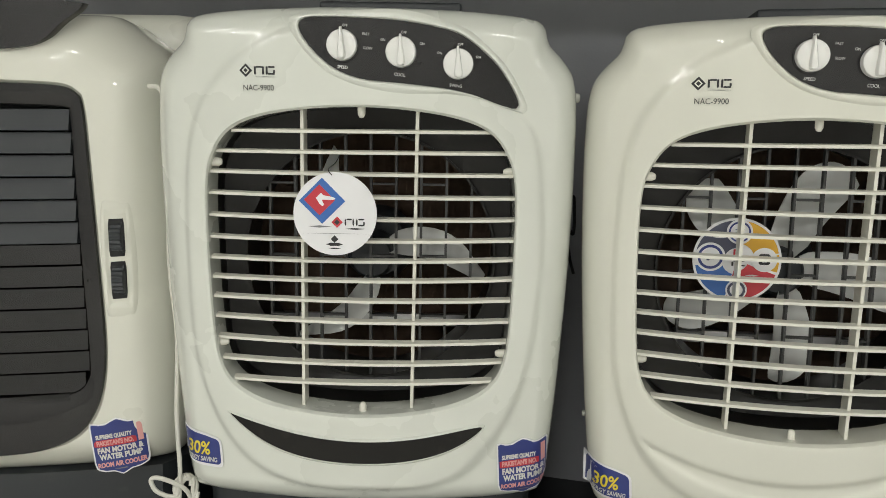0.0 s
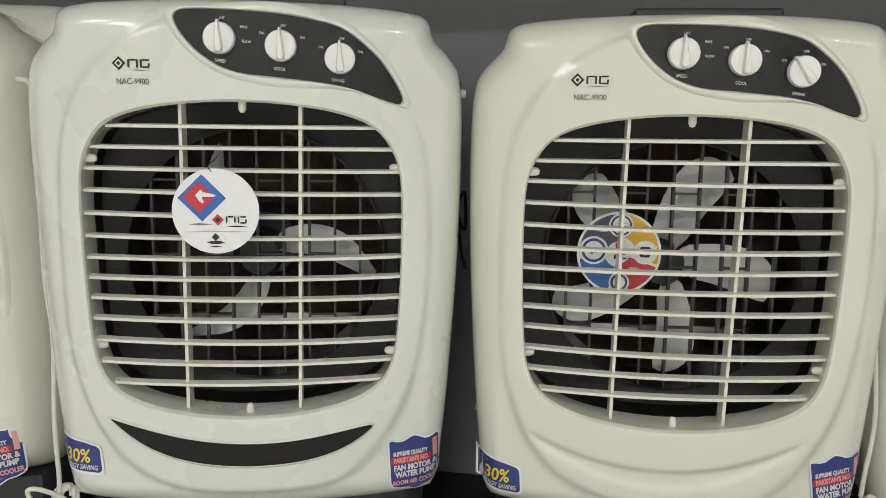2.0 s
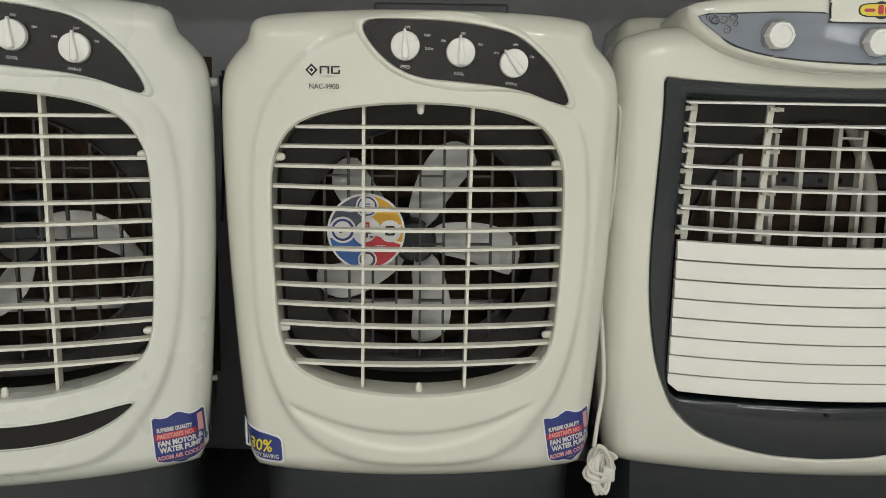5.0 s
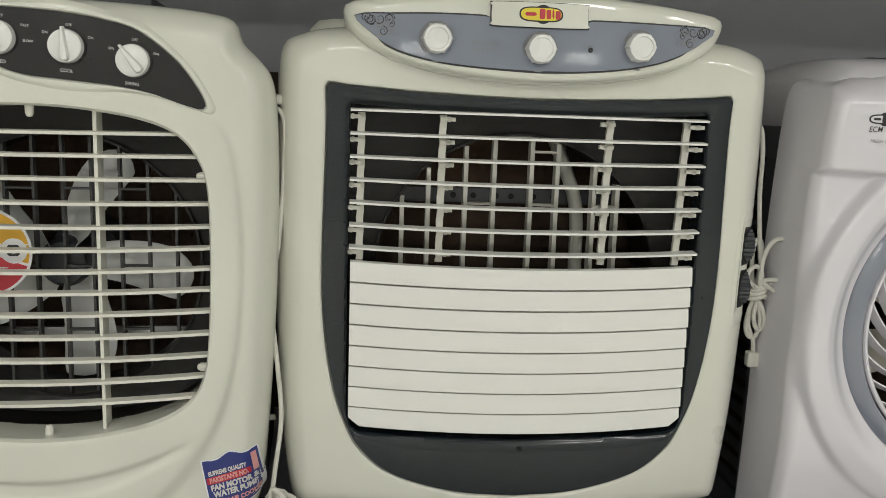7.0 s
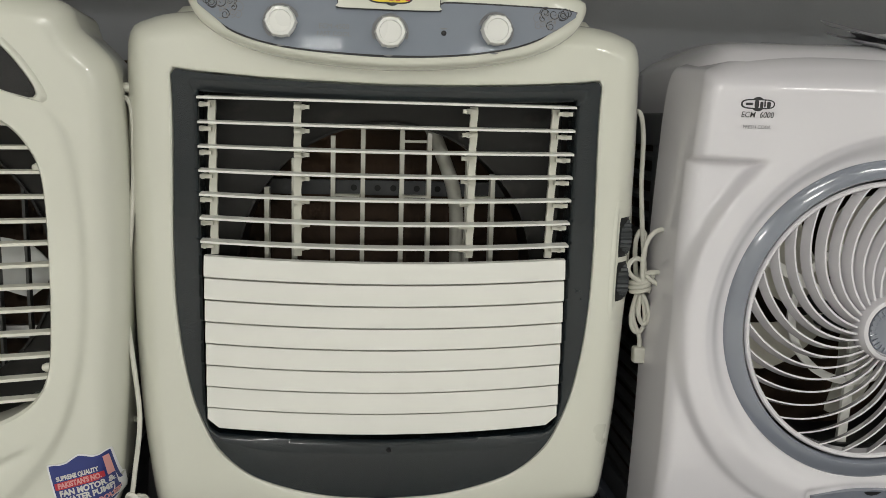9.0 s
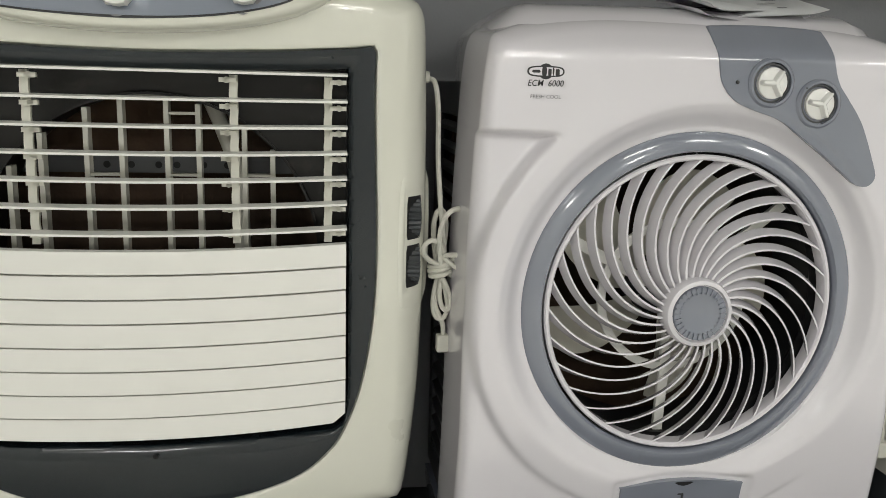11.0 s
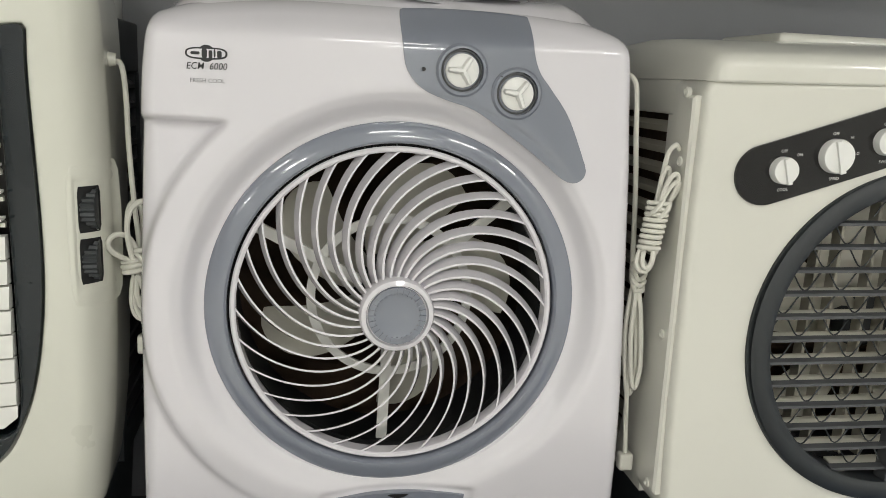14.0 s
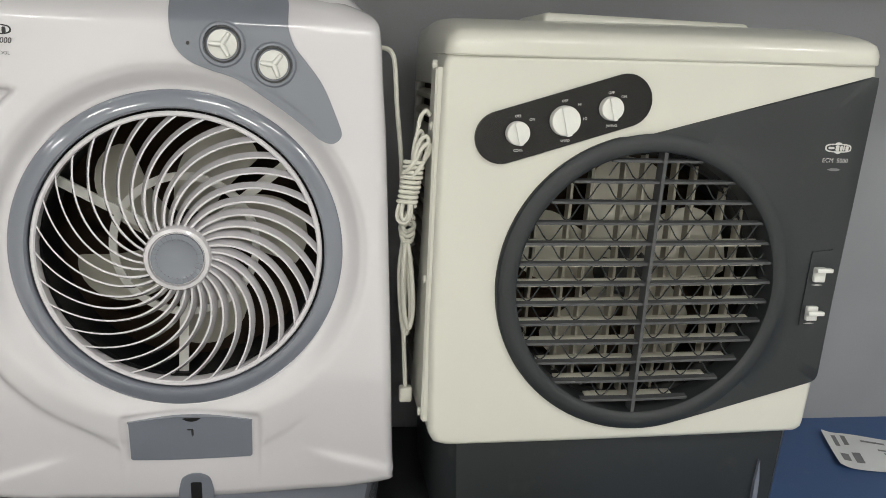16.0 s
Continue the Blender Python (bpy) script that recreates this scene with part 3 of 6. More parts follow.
    for z, s in ((0.953, -1), (0.441, 1)):
        y = base(-0.012, z) + 0.02
        loft("grille_tab", [[(-0.012 + 0.0065 * r * math.cos(t), y + 0.006 * r * math.sin(t), z + s * k) for t in [2 * math.pi * i / 14 for i in range(14)]] for k, r in ((-0.004, 1.0), (0.01, 0.95), (0.015, 0.6), (0.016, 0.2))], SLAT, top, cap0=True, cap1=True)
    # control panel
    pan = smooth_loop([(-0.106, 1.076), (-0.099, 1.086), (-0.075, 1.089), (-0.01, 1.088), (0.046, 1.085), (0.098, 1.078), (0.146, 1.065), (0.194, 1.029), (0.221, 0.995), (0.237, 0.965), (0.233, 0.955), (0.22, 0.955), (0.178, 0.972), (0.125, 0.984), (0.046, 0.992), (-0.007, 0.997), (-0.046, 1.01), (-0.076, 1.032), (-0.097, 1.056)], 5)
    ps = radial(pan, (0.05, 1.035), 240)
    pcc = np.array((0.05, 1.035))
    away = (ps - pcc) / np.linalg.norm(ps - pcc, axis=1)[:, None]
    loft("panel_bezel", [[(u, fn(u, z) + dy, z) for u, z in ps + away * k] for k, dy in ((0.017, 0.001), (0.012, -0.0022), (0.007, -0.0042), (0.003, -0.004), (0.0005, -0.001))], body, top)
    pn = patch("control_panel", pan, fn, 0.0025, 0.006, BLACKGLOSS, top, "glossy charcoal control panel", n=200, rings=16, c=(0.05, 1.035))
    for (u, z), turn, texts in (((-0.038, 1.047), 92, (("OFF", 0.004, 0.0295), ("FAST", 0.036, 0.017), ("SLOW", 0.039, -0.004), ("SPEED", 0.0, -0.033))), ((0.052, 1.038), 92, (("OFF", 0.004, 0.0295), ("ON", -0.028, 0.018), ("ON", 0.032, 0.013), ("COOL", -0.002, -0.034))), ((0.14, 1.022), third_turn, (("OFF", 0.003, 0.0295), ("ON", -0.029, 0.016), ("ON", 0.031, 0.011), ("SWING", -0.003, -0.033)))):
        spin("knob_seat", [(0.0, 0.0), (0.0265, 0.0), (0.026, 0.0015), (0.0, 0.0015)], (u, z), fn(u, z) - 0.0022, BLACKGLOSS, pn, n=40)
        pointer_knob(top, u, z, lambda a, b: fn(a, b) - 0.004, 0.0235, turn)
        for s, du, dz in texts:
            lettering("lettering", s, 0.0055 if s in ("OFF", "ON", "FAST", "SLOW") else 0.0068, u + du, z + dz, fn, 0.0034, WHITEINK, pn, turn=-5, wide=0.9, bold=0.01)
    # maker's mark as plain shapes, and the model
    lu, lz = -0.192, 1.008
    dia = lambda r, du=0: [(lu + du + r, lz), (lu + du, lz + r), (lu + du - r, lz), (lu + du, lz - r)]
    mk = patch("mark", dia(0.0105, 0.0), fn, 0.0012, 0.001, INK, top, n=64, rings=4, edge=0.0002)
    patch("mark_core", dia(0.0062), fn, 0.0017, 0.0008, body, mk, n=64, rings=3, edge=0.0002)
    patch("mark_core", dia(0.0036), fn, 0.002, 0.0008, INK, mk, n=64, rings=3, edge=0.0002)
    def stroke(x0, x1, z0, z1):
        patch("mark_stroke", [(lu + x0, lz + z0), (lu + x1, lz + z0), (lu + x1, lz + z1), (lu + x0, lz + z1)], fn, 0.0012, 0.001, INK, mk, n=24, rings=2, edge=0.0002)
    for a in ((0.0135, 0.0165, -0.0065, 0.0065), (0.0165, 0.0265, 0.004, 0.0065), (0.0265, 0.0295, -0.0065, 0.0065), (0.0325, 0.0355, -0.0065, 0.0065), (0.0355, 0.0475, 0.004, 0.0065), (0.0355, 0.0475, -0.0065, -0.004), (0.0445, 0.0475, -0.004, 0.0005), (0.0135, 0.0475, -0.0102, -0.0094)):
        stroke(*a)
    lettering("lettering", "NAC-9900", 0.0128, -0.172, 0.981, fn, 0.0012, INK, top, wide=0.88)
    # lower slot: a dark strip laid on the face, no opening cut
    if slot:
        def smile(grow):
            """Closed outline of the slot, widened by grow."""
            up, down = [], []
            for k in range(61):
                t = math.cos(math.pi * (1 - k / 60))
                u = -0.0235 + (0.2155 + grow) * t
                hi, lo = 0.394 + 0.78 * (u + 0.006) ** 2, 0.3555 + 0.75 * (u + 0.01) ** 2 + 13 * (u + 0.01) ** 4
                mid, h = (hi + lo) / 2, (max(hi - lo, 0.004) / 2 + grow) * (1 - t ** 8) ** 0.5
                up.append((u, mid + h))
                down.append((u, mid - h))
            return up, down
        def strip(up, down, off, rows=6):
            return [[(a[0], fn(a[0], a[1] + (b[1] - a[1]) * r / rows) - off, a[1] + (b[1] - a[1]) * r / rows) for a, b in zip(up, down)] for r in range(rows + 1)]
        up, down = smile(0.0)
        rows = strip(up, down, 0.003)
        rows = [[(u, y + 0.006, z) for u, y, z in rows[0]]] + rows + [[(u, y + 0.006, z) for u, y, z in rows[-1]]]
        m_ = len(up)
        link("slot", [v for r in rows for v in r], [(a * m_ + b, a * m_ + b + 1, (a + 1) * m_ + b + 1, (a + 1) * m_ + b) for a in range(len(rows) - 1) for b in range(m_ - 1)], SHROUD, top, "dark smile-shaped slot")
        rims = []
        for g, lift in ((0.006, -0.001), (0.0035, 0.003), (0.0015, 0.0042), (0.0, 0.002)):
            up, down = smile(g)
            rims.append([(u, fn(u, z) - lift, z) for u, z in up + down[::-1]])
        loft("slot_rim", rims, body, top)
    shield_sticker(top, (0.268, 0.335) if slot else (0.27, 0.343), skin, turn=3 if slot else 9)
    saving_sticker(top, (-0.299, 0.363) if slot else (-0.3, 0.33), skin)
    # hanging tag
    if tag == "diamond":
        t = new("hang_tag")
        t.parent = top
        tc = (-0.05, 0.787)
        fy = lambda u, z: -0.045 + 0.06 * (0.85 - z) * 0 + 0.0
        disc = patch("card", circle(tc, 0.066), fy, 0.0, 0.0015, STICKER, t, "round white hang tag", n=96, rings=4, edge=0.0003)
        q = lambda cu, cz, r: [(cu + r, cz), (cu, cz + r), (cu - r, cz), (cu, cz - r)]
        patch("blue_diamond", q(-0.0705, 0.8075, 0.0365), fy, 0.0006, 0.0005, ROYAL, disc, n=64, rings=3, edge=0.0001)
        patch("red_diamond", q(-0.0745, 0.809, 0.0245), fy, 0.0011, 0.0005, RED, disc, n=64, rings=3, edge=0.0001)
        patch("white_wedge", [(-0.08, 0.812), (-0.072, 0.8205), (-0.068, 0.8165), (-0.052, 0.8135), (-0.046, 0.809), (-0.07, 0.8095), (-0.0705, 0.804), (-0.067, 0.8025), (-0.069, 0.799), (-0.0745, 0.803)], fy, 0.0016, 0.0005, STICKER, disc, n=64, rings=3, c=(-0.073, 0.811), edge=0.0001)
        patch("shadow_print", [(-0.094, 0.7665), (-0.075, 0.765), (-0.054, 0.7668), (-0.075, 0.7685)], fy, 0.0007, 0.0005, GREYINK, disc, n=24, rings=3, edge=0.0001)
        patch("small_diamond", q(-0.047, 0.774, 0.009), fy, 0.0011, 0.0005, RED, disc, n=32, rings=3, edge=0.0001)
        patch("small_diamond", q(-0.047, 0.774, 0.0045), fy, 0.0016, 0.0005, INK, disc, n=32, rings=3, edge=0.0001)
        for x0, x1, z0, z1 in ((-0.035, -0.0325, 0.768, 0.78), (-0.0325, -0.023, 0.7775, 0.78), (-0.0225, -0.02, 0.768, 0.78), (-0.017, -0.0145, 0.768, 0.78), (-0.0145, -0.003, 0.7775, 0.78), (-0.0145, -0.003, 0.768, 0.7705), (-0.0055, -0.003, 0.77, 0.775), (-0.034, -0.003, 0.7625, 0.765), (-0.065, -0.037, 0.736, 0.741), (-0.061, -0.041, 0.731, 0.733), (-0.105, 0.004, 0.7555, 0.756)):
            patch("print_bar", [(x0, z0), (x1, z0), (x1, z1), (x0, z1)], fy, 0.0008, 0.0004, INK if z1 - z0 > 0.001 else GREYINK, disc, n=16, rings=2, edge=0.0001)
        patch("small_diamond", q(-0.051, 0.747, 0.006), fy, 0.0011, 0.0005, INK, disc, n=32, rings=3, edge=0.0001)
        tube("string", [(-0.055, -0.046, 0.848), (-0.06, -0.044, 0.857), (-0.05, -0.03, 0.868), (-0.045, -0.005, 0.884)], 0.0008, BLACKCORD, t, n=5)
    else:
        t = new("hang_tag")
        t.parent = top
        tc = (-0.108, 0.7255)
        fy = lambda u, z: 0.055
        disc = patch("card", circle(tc, 0.07), fy, 0.0, 0.0015, STICKER, t, "round printed hang tag behind the grille", n=96, rings=4, edge=0.0003)
        def sector(a0, a1, r0, r1, mat):
            pts = [(tc[0] + r1 * math.cos(radians(a)), tc[1] + r1 * math.sin(radians(a))) for a in np.linspace(a0, a1, 16)]
            pts += [(tc[0] + r0 * math.cos(radians(a)), tc[1] + r0 * math.sin(radians(a))) for a in np.linspace(a1, a0, 16)]
            nn = len(pts)
            link("print", [(u, 0.0545, z) for u, z in pts], [(i, i + 1, nn - 2 - i, nn - 1 - i) for i in range(15)], mat, disc, smooth=False)
        sector(92, 168, 0.02, 0.066, SLATE)
        sector(12, 86, 0.028, 0.066, AMBER)
        sector(-16, 10, 0.046, 0.066, AMBER)
        sector(-102, -20, 0.018, 0.066, RED)
        sector(190, 256, 0.024, 0.066, ROYAL)
        def badge(cu, cz, r, ring, pip, extra):
            at = (tc[0] + cu, tc[1] + cz)
            rd = patch("roundel", circle(at, r), fy, 0.0012, 0.0008, STICKER, disc, n=48, rings=2, edge=0.0001)
            patch("roundel_ring", circle(at, r * 0.84), fy, 0.0016, 0.0006, ring, rd, n=40, rings=2, edge=0.0001)
            patch("roundel_pip", circle(at, r * pip), fy, 0.002, 0.0006, STICKER, rd, n=40, rings=2, edge=0.0001)
            for x0, x1, z0, z1, ink in extra:
                patch("print_bar", [(at[0] + x0, at[1] + z0), (at[0] + x1, at[1] + z0), (at[0] + x1, at[1] + z1), (at[0] + x0, at[1] + z1)], fy, 0.0024, 0.0005, ink, rd, n=20, rings=2, edge=0.0001)
        badge(-0.042, 0.004, 0.024, NAVY, 0.66, ((-0.006, -0.001, -0.006, -0.001, SLATE), (-0.002, 0.006, -0.004, 0.005, SLATE)))
        badge(0.002, 0.047, 0.0205, NAVY, 0.7, ((-0.008, 0.008, 0.003, 0.005, NAVY), (-0.008, 0.008, -0.002, 0.0, NAVY), (-0.006, 0.006, -0.007, -0.005, NAVY)))
        badge(0.043, 0.002, 0.02, STICKER, 0.8, ((-0.009, 0.009, -0.008, 0.01, INK), (-0.004, 0.004, -0.004, 0.004, STICKER)))
        badge(0.002, -0.05, 0.017, SLATE, 0.6, ())
        for x0, x1, z0, z1, ink in ((-0.006, 0.006, 0.006, 0.018, RED), (-0.003, 0.003, 0.009, 0.015, STICKER), (-0.008, 0.013, -0.003, -0.0005, INK), (-0.008, -0.005, -0.01, -0.003, INK), (0.0, 0.003, -0.01, -0.003, INK), (0.006, 0.013, -0.01, -0.0075, INK), (0.014, 0.036, -0.026, -0.0235, WHITEINK), (0.014, 0.034, -0.033, -0.0315, WHITEINK), (-0.04, -0.016, 0.036, 0.0375, WHITEINK)):
            patch("print_bar", [(tc[0] + x0, tc[1] + z0), (tc[0] + x1, tc[1] + z0), (tc[0] + x1, tc[1] + z1), (tc[0] + x0, tc[1] + z1)], fy, 0.0013, 0.0006, ink, disc, n=16, rings=2, edge=0.0001)
    # lid, rear, tank
    box("lid", cx - 0.085, cx + 0.155, 0.1, 0.34, 1.08, 1.13, CHARM, top, "dark water lid", bevel=0.006)
    rear(top, 0.325, 0.325, 0.265, 1.02, 0.195, 0.46, CHARM, cx=cx)
    tank(top, 0.3, 0.29, 0.03, 0.46, cx=cx, bow=0.6, foot=foot)
    # side peg
    for z in (0.975,):
        loops = []
        for x, r in ((0.325, 0.0085), (0.347, 0.0085), (0.35, 0.0065)):
            loops.append([(x, 0.1 + r * math.cos(t), z + r * math.sin(t)) for t in [2 * math.pi * i / 20 for i in range(20)]])
        loft("cord_peg", loops, body, top, cap0=True, cap1=True)
    for z in (0.99, 0.945, 0.66, 0.4):
        for sgn in (-1, 1):
            x = cx + sgn * 0.334
            loops = [[(x + sgn * h, 0.17 + r * math.cos(t), z + r * math.sin(t)) for t in [2 * math.pi * i / 14 for i in range(14)]] for h, r in ((-0.012, 0.006), (0.006, 0.006), (0.008, 0.004))]
            loft("side_screw", loops, body, top, cap0=True, cap1=True)
    return top


MB = pose(-0.124, 1.343, 0, 0, 0.4, -0.5)
MC = pose(0.582, 1.266, -0.014, 0, -0.1, -11.2)
MD = pose(1.321, 1.141, 0, 0, 0.1, -15.1)
ME = pose(2.116, 0.878, 0, 0, 0, -15.6)
MF = pose(2.93, 0.603, 0, 0, 0.3, -16.4)
MA = pose(-0.95, 1.42, 0, 0, 0, 2)
round_grille_cooler(MB, "cream plastic air cooler with dark lower slot and diamond tag", True, (0.06, (150, 269, 30)), "diamond", 92, COOLCREAM)
round_grille_cooler(MC, "cream plastic air cooler with moulded lower recess and colourful tag", False, (0.088, (77, 149, 221, 293, 5)), "colour", 128, CREAM, foot=0.014)


# ---------------------------------------------------------------- cream cooler with white louvres and blue-grey hood
def louvre_cooler(m):
    top = thing("air_cooler", m, "cream air cooler with white louvres and slate blue control hood", "air cooler", "air coolers in the row")
    outer = smooth_loop(mirror([(0.0, 1.092), (0.3, 1.082), (0.388, 1.066), (0.407, 1.055), (0.416, 1.03), (0.42, 0.95), (0.423, 0.85), (0.424, 0.66), (0.421, 0.52), (0.416, 0.42), (0.407, 0.335), (0.396, 0.262), (0.38, 0.246), (0.2, 0.232), (0.0, 0.228)], 0.0), 5)
    half = [(0.0, 0.973), (0.1, 0.975), (0.2, 0.979), (0.3, 0.986), (0.336, 0.991), (0.334, 0.925), (0.337, 0.8), (0.339, 0.72), (0.338, 0.63), (0.331, 0.55), (0.317, 0.472), (0.297, 0.414), (0.269, 0.365), (0.212, 0.32), (0.107, 0.29), (0.0, 0.282)]
    half = half[:4] + [(v.x, v.z) for v in smooth_line([(u, 0, z) for u, z in half[4:]], 5)]
    rim_line = mirror(half, 0.0)
    c = (0.0, 0.68)

    def fn(u, z):
        y = -0.015 + 0.14 * u * u
        d = max(0.0, abs(u) - 0.34)
        return y + 2.5 * d * d + 0.03 * max(0, z - 1.0) + 0.035 * (1 - z)

    shell("front_housing", outer, rim_line, c, fn, CREAM, top, depth=0.22, r=0.055, lip=0.008, duct=0.03, rings=50, n=300, taper=0.01)
    inner = mirror([(0.0, 0.949), (0.15, 0.951), (0.296, 0.957), (0.2975, 0.8), (0.298, 0.6), (0.2975, 0.45), (0.29, 0.41), (0.275, 0.398), (0.2, 0.392), (0.0, 0.386)], 0.0)
    n = 300
    fo, fi = radial(rim_line, c, n), radial(inner, c, n)
    loops = []
    for w, dy in ((0.0, 0.012), (0.004, 0.0), (0.02, -0.004), (0.3, -0.004), (0.6, -0.003), (0.85, 0.0), (0.97, 0.004), (1.0, 0.008)):
        loops.append([(u, fn(u, z) + dy, z) for u, z in fo + (fi - fo) * w])
    loops.append([(u, fn(u, z) + 0.05, z) for u, z in fi])
    loft("dark_surround", loops, CHAR, top, "charcoal surround of the louvres")
    hole = [(-0.298, 0.39), (0.298, 0.39), (0.298, 0.957), (-0.298, 0.957)]
    shroud(top, hole, c, lambda u, z: fn(u, z), 0.1, (0.0, 0.66), 0.255, SHROUD, back=0.3)
    # upper moving slats with their combs
    for i in range(7):
        z = 0.949 - 0.0372 * i
        us = np.linspace(-0.296, 0.294, 15)
        bar("grille_slat", [(u, fn(u, z) - 0.002, z - 0.0012 * (1 - (u / 0.3) ** 2) * i) for u in us], (0, 0, 0.0017), (0, 0.0105, 0.001), LOUVRE, top)
        for u, s in ((-0.284, 1), (-0.146, -1), (0.133, 1), (0.274, -1)):
            spin("slat_pin", [(0.0, -0.02), (0.0045, -0.02), (0.0045, 0.004), (0.0, 0.004)], (u - s * 0.009, z - 0.011), fn(u, z) + 0.012, SLAT, top, n=10)
            bar("slat_pin", [(u - s * 0.019, fn(u, z) + 0.012, z - 0.011), (u + s * 0.005, fn(u, z) + 0.012, z - 0.011)], (0, 0, 0.0032), (0, 0.004, 0), SLAT, top)
    for k, u in enumerate((-0.279, -0.146, 0.133, 0.267)):
        zs = np.linspace(0.945, 0.7, 50)
        pts = [(u + 0.0006 * math.sin((0.945 - z) / 0.0372 * 2 * math.pi), fn(u, z) + 0.022, z) for z in zs]
        bar("slat_comb", pts, (0.0058, 0, 0), (0, 0.004, 0), SLAT, top, "pale slat linkage")
    # fixed louvres
    for i in range(8):
        z1 = 0.7008 - 0.0366 * i
        z0 = z1 - 0.0385
        def lou(z, yoff, k):
            pts = []
            for u in np.linspace(-1, 1, 21):
                half_w = 0.2935
                if i == 7 and k == 0:
                    half_w = 0.2935 - 0.019
                x = u * half_w
                sag = -0.0055 * (1 - u * u)
                pts.append((x, fn(x, z) + yoff - 0.012 * (1 - u * u), z + sag))
            return pts
        rows = [lou(z0 + 0.0042, 0.014, 0), lou(z0 + 0.0042, -0.0035, 0), lou(z0 + 0.005, -0.005, 0 if i == 7 else 1), lou(z0 + 0.02, -0.003, 1), lou(z1 - 0.0015, 0.001, 1), lou(z1 - 0.0005, 0.014, 1)]
        verts = [v for r in rows for v in r]
        faces = []
        for a in range(len(rows) - 1):
            for b in range(20):
                q = a * 21 + b
                faces.append((q, q + 1, q + 22, q + 21))
        faces.append(tuple(a * 21 for a in range(len(rows))))
        faces.append(tuple(a * 21 + 20 for a in range(len(rows))))
        link("louvre", verts, faces, LOUVRE, top)
    # ribs behind
    for k, u in enumerate((-0.206, -0.16, -0.094, -0.043, 0.024, 0.071, 0.14, 0.183)):
        h = math.sqrt(max(0.0, 0.25 ** 2 - u * u))
        bar("guard_rib", [(u, 0.12, 0.5), (u, 0.12, 0.66 + h)], (0.0038, 0, 0), (0, 0.012, 0), RIB, top)
        if k % 2 == 0:
            for z in (0.79, 0.885, 0.7):
                if z < 0.66 + h - 0.02:
                    bar("guard_link", [(u, 0.118, z), (u + 0.046, 0.118, z)], (0, 0, 0.002), (0, 0.008, 0), RIB, top)
    tube("drain_hose", [(0.07, 0.2, 0.93), (0.1, 0.19, 0.86), (0.125, 0.18, 0.78), (0.13, 0.18, 0.66)], 0.013, RIB, top, "pale ribbed hose", n=12)
    mount = bar("motor_mount", [(-0.24, 0.27, 0.79), (0.24, 0.27, 0.79)], (0, 0, 0.014), (0, 0.004, 0), FRAMEGREY, top, "grey steel motor mount")
    # holes are flat discs, the shade inside them put into a dark colour
    for u in (-0.1, -0.06, -0.015, 0.015, 0.06, 0.1):
        spin("mount_hole", [(0.0, 0.0), (0.006, 0.0), (0.006, 0.0008), (0.0, 0.0008)], (u, 0.79), 0.2655, INSIDE, mount, n=14)
    spin("screw", [(0.0, 0.0), (0.0045, 0.0), (0.004, 0.002), (0.0, 0.001)], (0.006, 0.372), fn(0, 0.372) - 0.003, INSIDE, top, n=14)
    # control hood
    hood_half = [(0.0, 1.136), (0.1, 1.135), (0.2, 1.128), (0.29, 1.117), (0.306, 1.106), (0.303, 1.088), (0.285, 1.062), (0.245, 1.036), (0.185, 1.017), (0.1, 1.004), (0.0, 0.999)]
    hood = smooth_loop(mirror(hood_half, -0.003), 5)
    def hy(u, z):
        return -0.052 + 0.28 * u * u + 0.12 * (z - 1.06)
    hs = radial(hood, (-0.003, 1.07), 240)
    loops = []
    for w, dy in ((0.02, 0.0), (0.3, 0.0), (0.6, 0.0), (0.8, 0.0), (0.9, 0.0012), (0.96, 0.005), (0.99, 0.011), (1.0, 0.018)):
        loops.append([(u, hy(u, z) + dy, z) for u, z in (hs - (-0.003, 1.07)) * w + (-0.003, 1.07)])
    loops.append([(u * 1.01, 0.02 + 0.3 * u * u, z + (0.0 if z > 1.09 else -0.006)) for u, z in hs])
    loops.append([(u * 1.01, 0.17 + 0.1 * u * u, z * 1.0 - 0.012 * (z > 1.1)) for u, z in hs])
    loft("control_hood", loops, CREAM, top, cap0=True, cap1=True)
    pan = smooth_loop([(-0.292, 1.093), (-0.269, 1.069), (-0.235, 1.046), (-0.182, 1.03), (-0.112, 1.021), (-0.006, 1.017), (0.093, 1.021), (0.175, 1.034), (0.229, 1.053), (0.265, 1.074), (0.282, 1.093), (0.2, 1.096), (0.085, 1.096), (0.07, 1.093), (0.062, 1.087), (-0.069, 1.087), (-0.078, 1.093), (-0.093, 1.097), (-0.165, 1.098), (-0.234, 1.096)], 4)
    pc = (-0.004, 1.055)
    rs = radial(pan, pc, 300)
    rim = rs + (rs - pc) / np.linalg.norm(rs - pc, axis=1)[:, None] * 0.0014 + np.sign(rs - pc) * (0.0, 0.0022)
    patch("panel_rim", rim, hy, 0.0012, 0.004, INK, top, "black panel outline", n=240, rings=10, c=pc)
    pn = patch("control_panel", pan, hy, 0.0024, 0.003, PANELBLUE, top, "slate blue control panel with scroll print", n=240, rings=12, c=pc)
    for u, z in ((-0.165, 1.06), (-0.005, 1.05), (0.154, 1.059)):
        spin("knob_seat", [(0.0, 0.0), (0.0275, 0.0), (0.027, 0.0012), (0.0, 0.0012)], (u, z), hy(u, z) - 0.0022, GREYINK, pn, n=40)
        notch_knob(top, u, z, lambda a, b: hy(a, b) - 0.004, 0.0225)
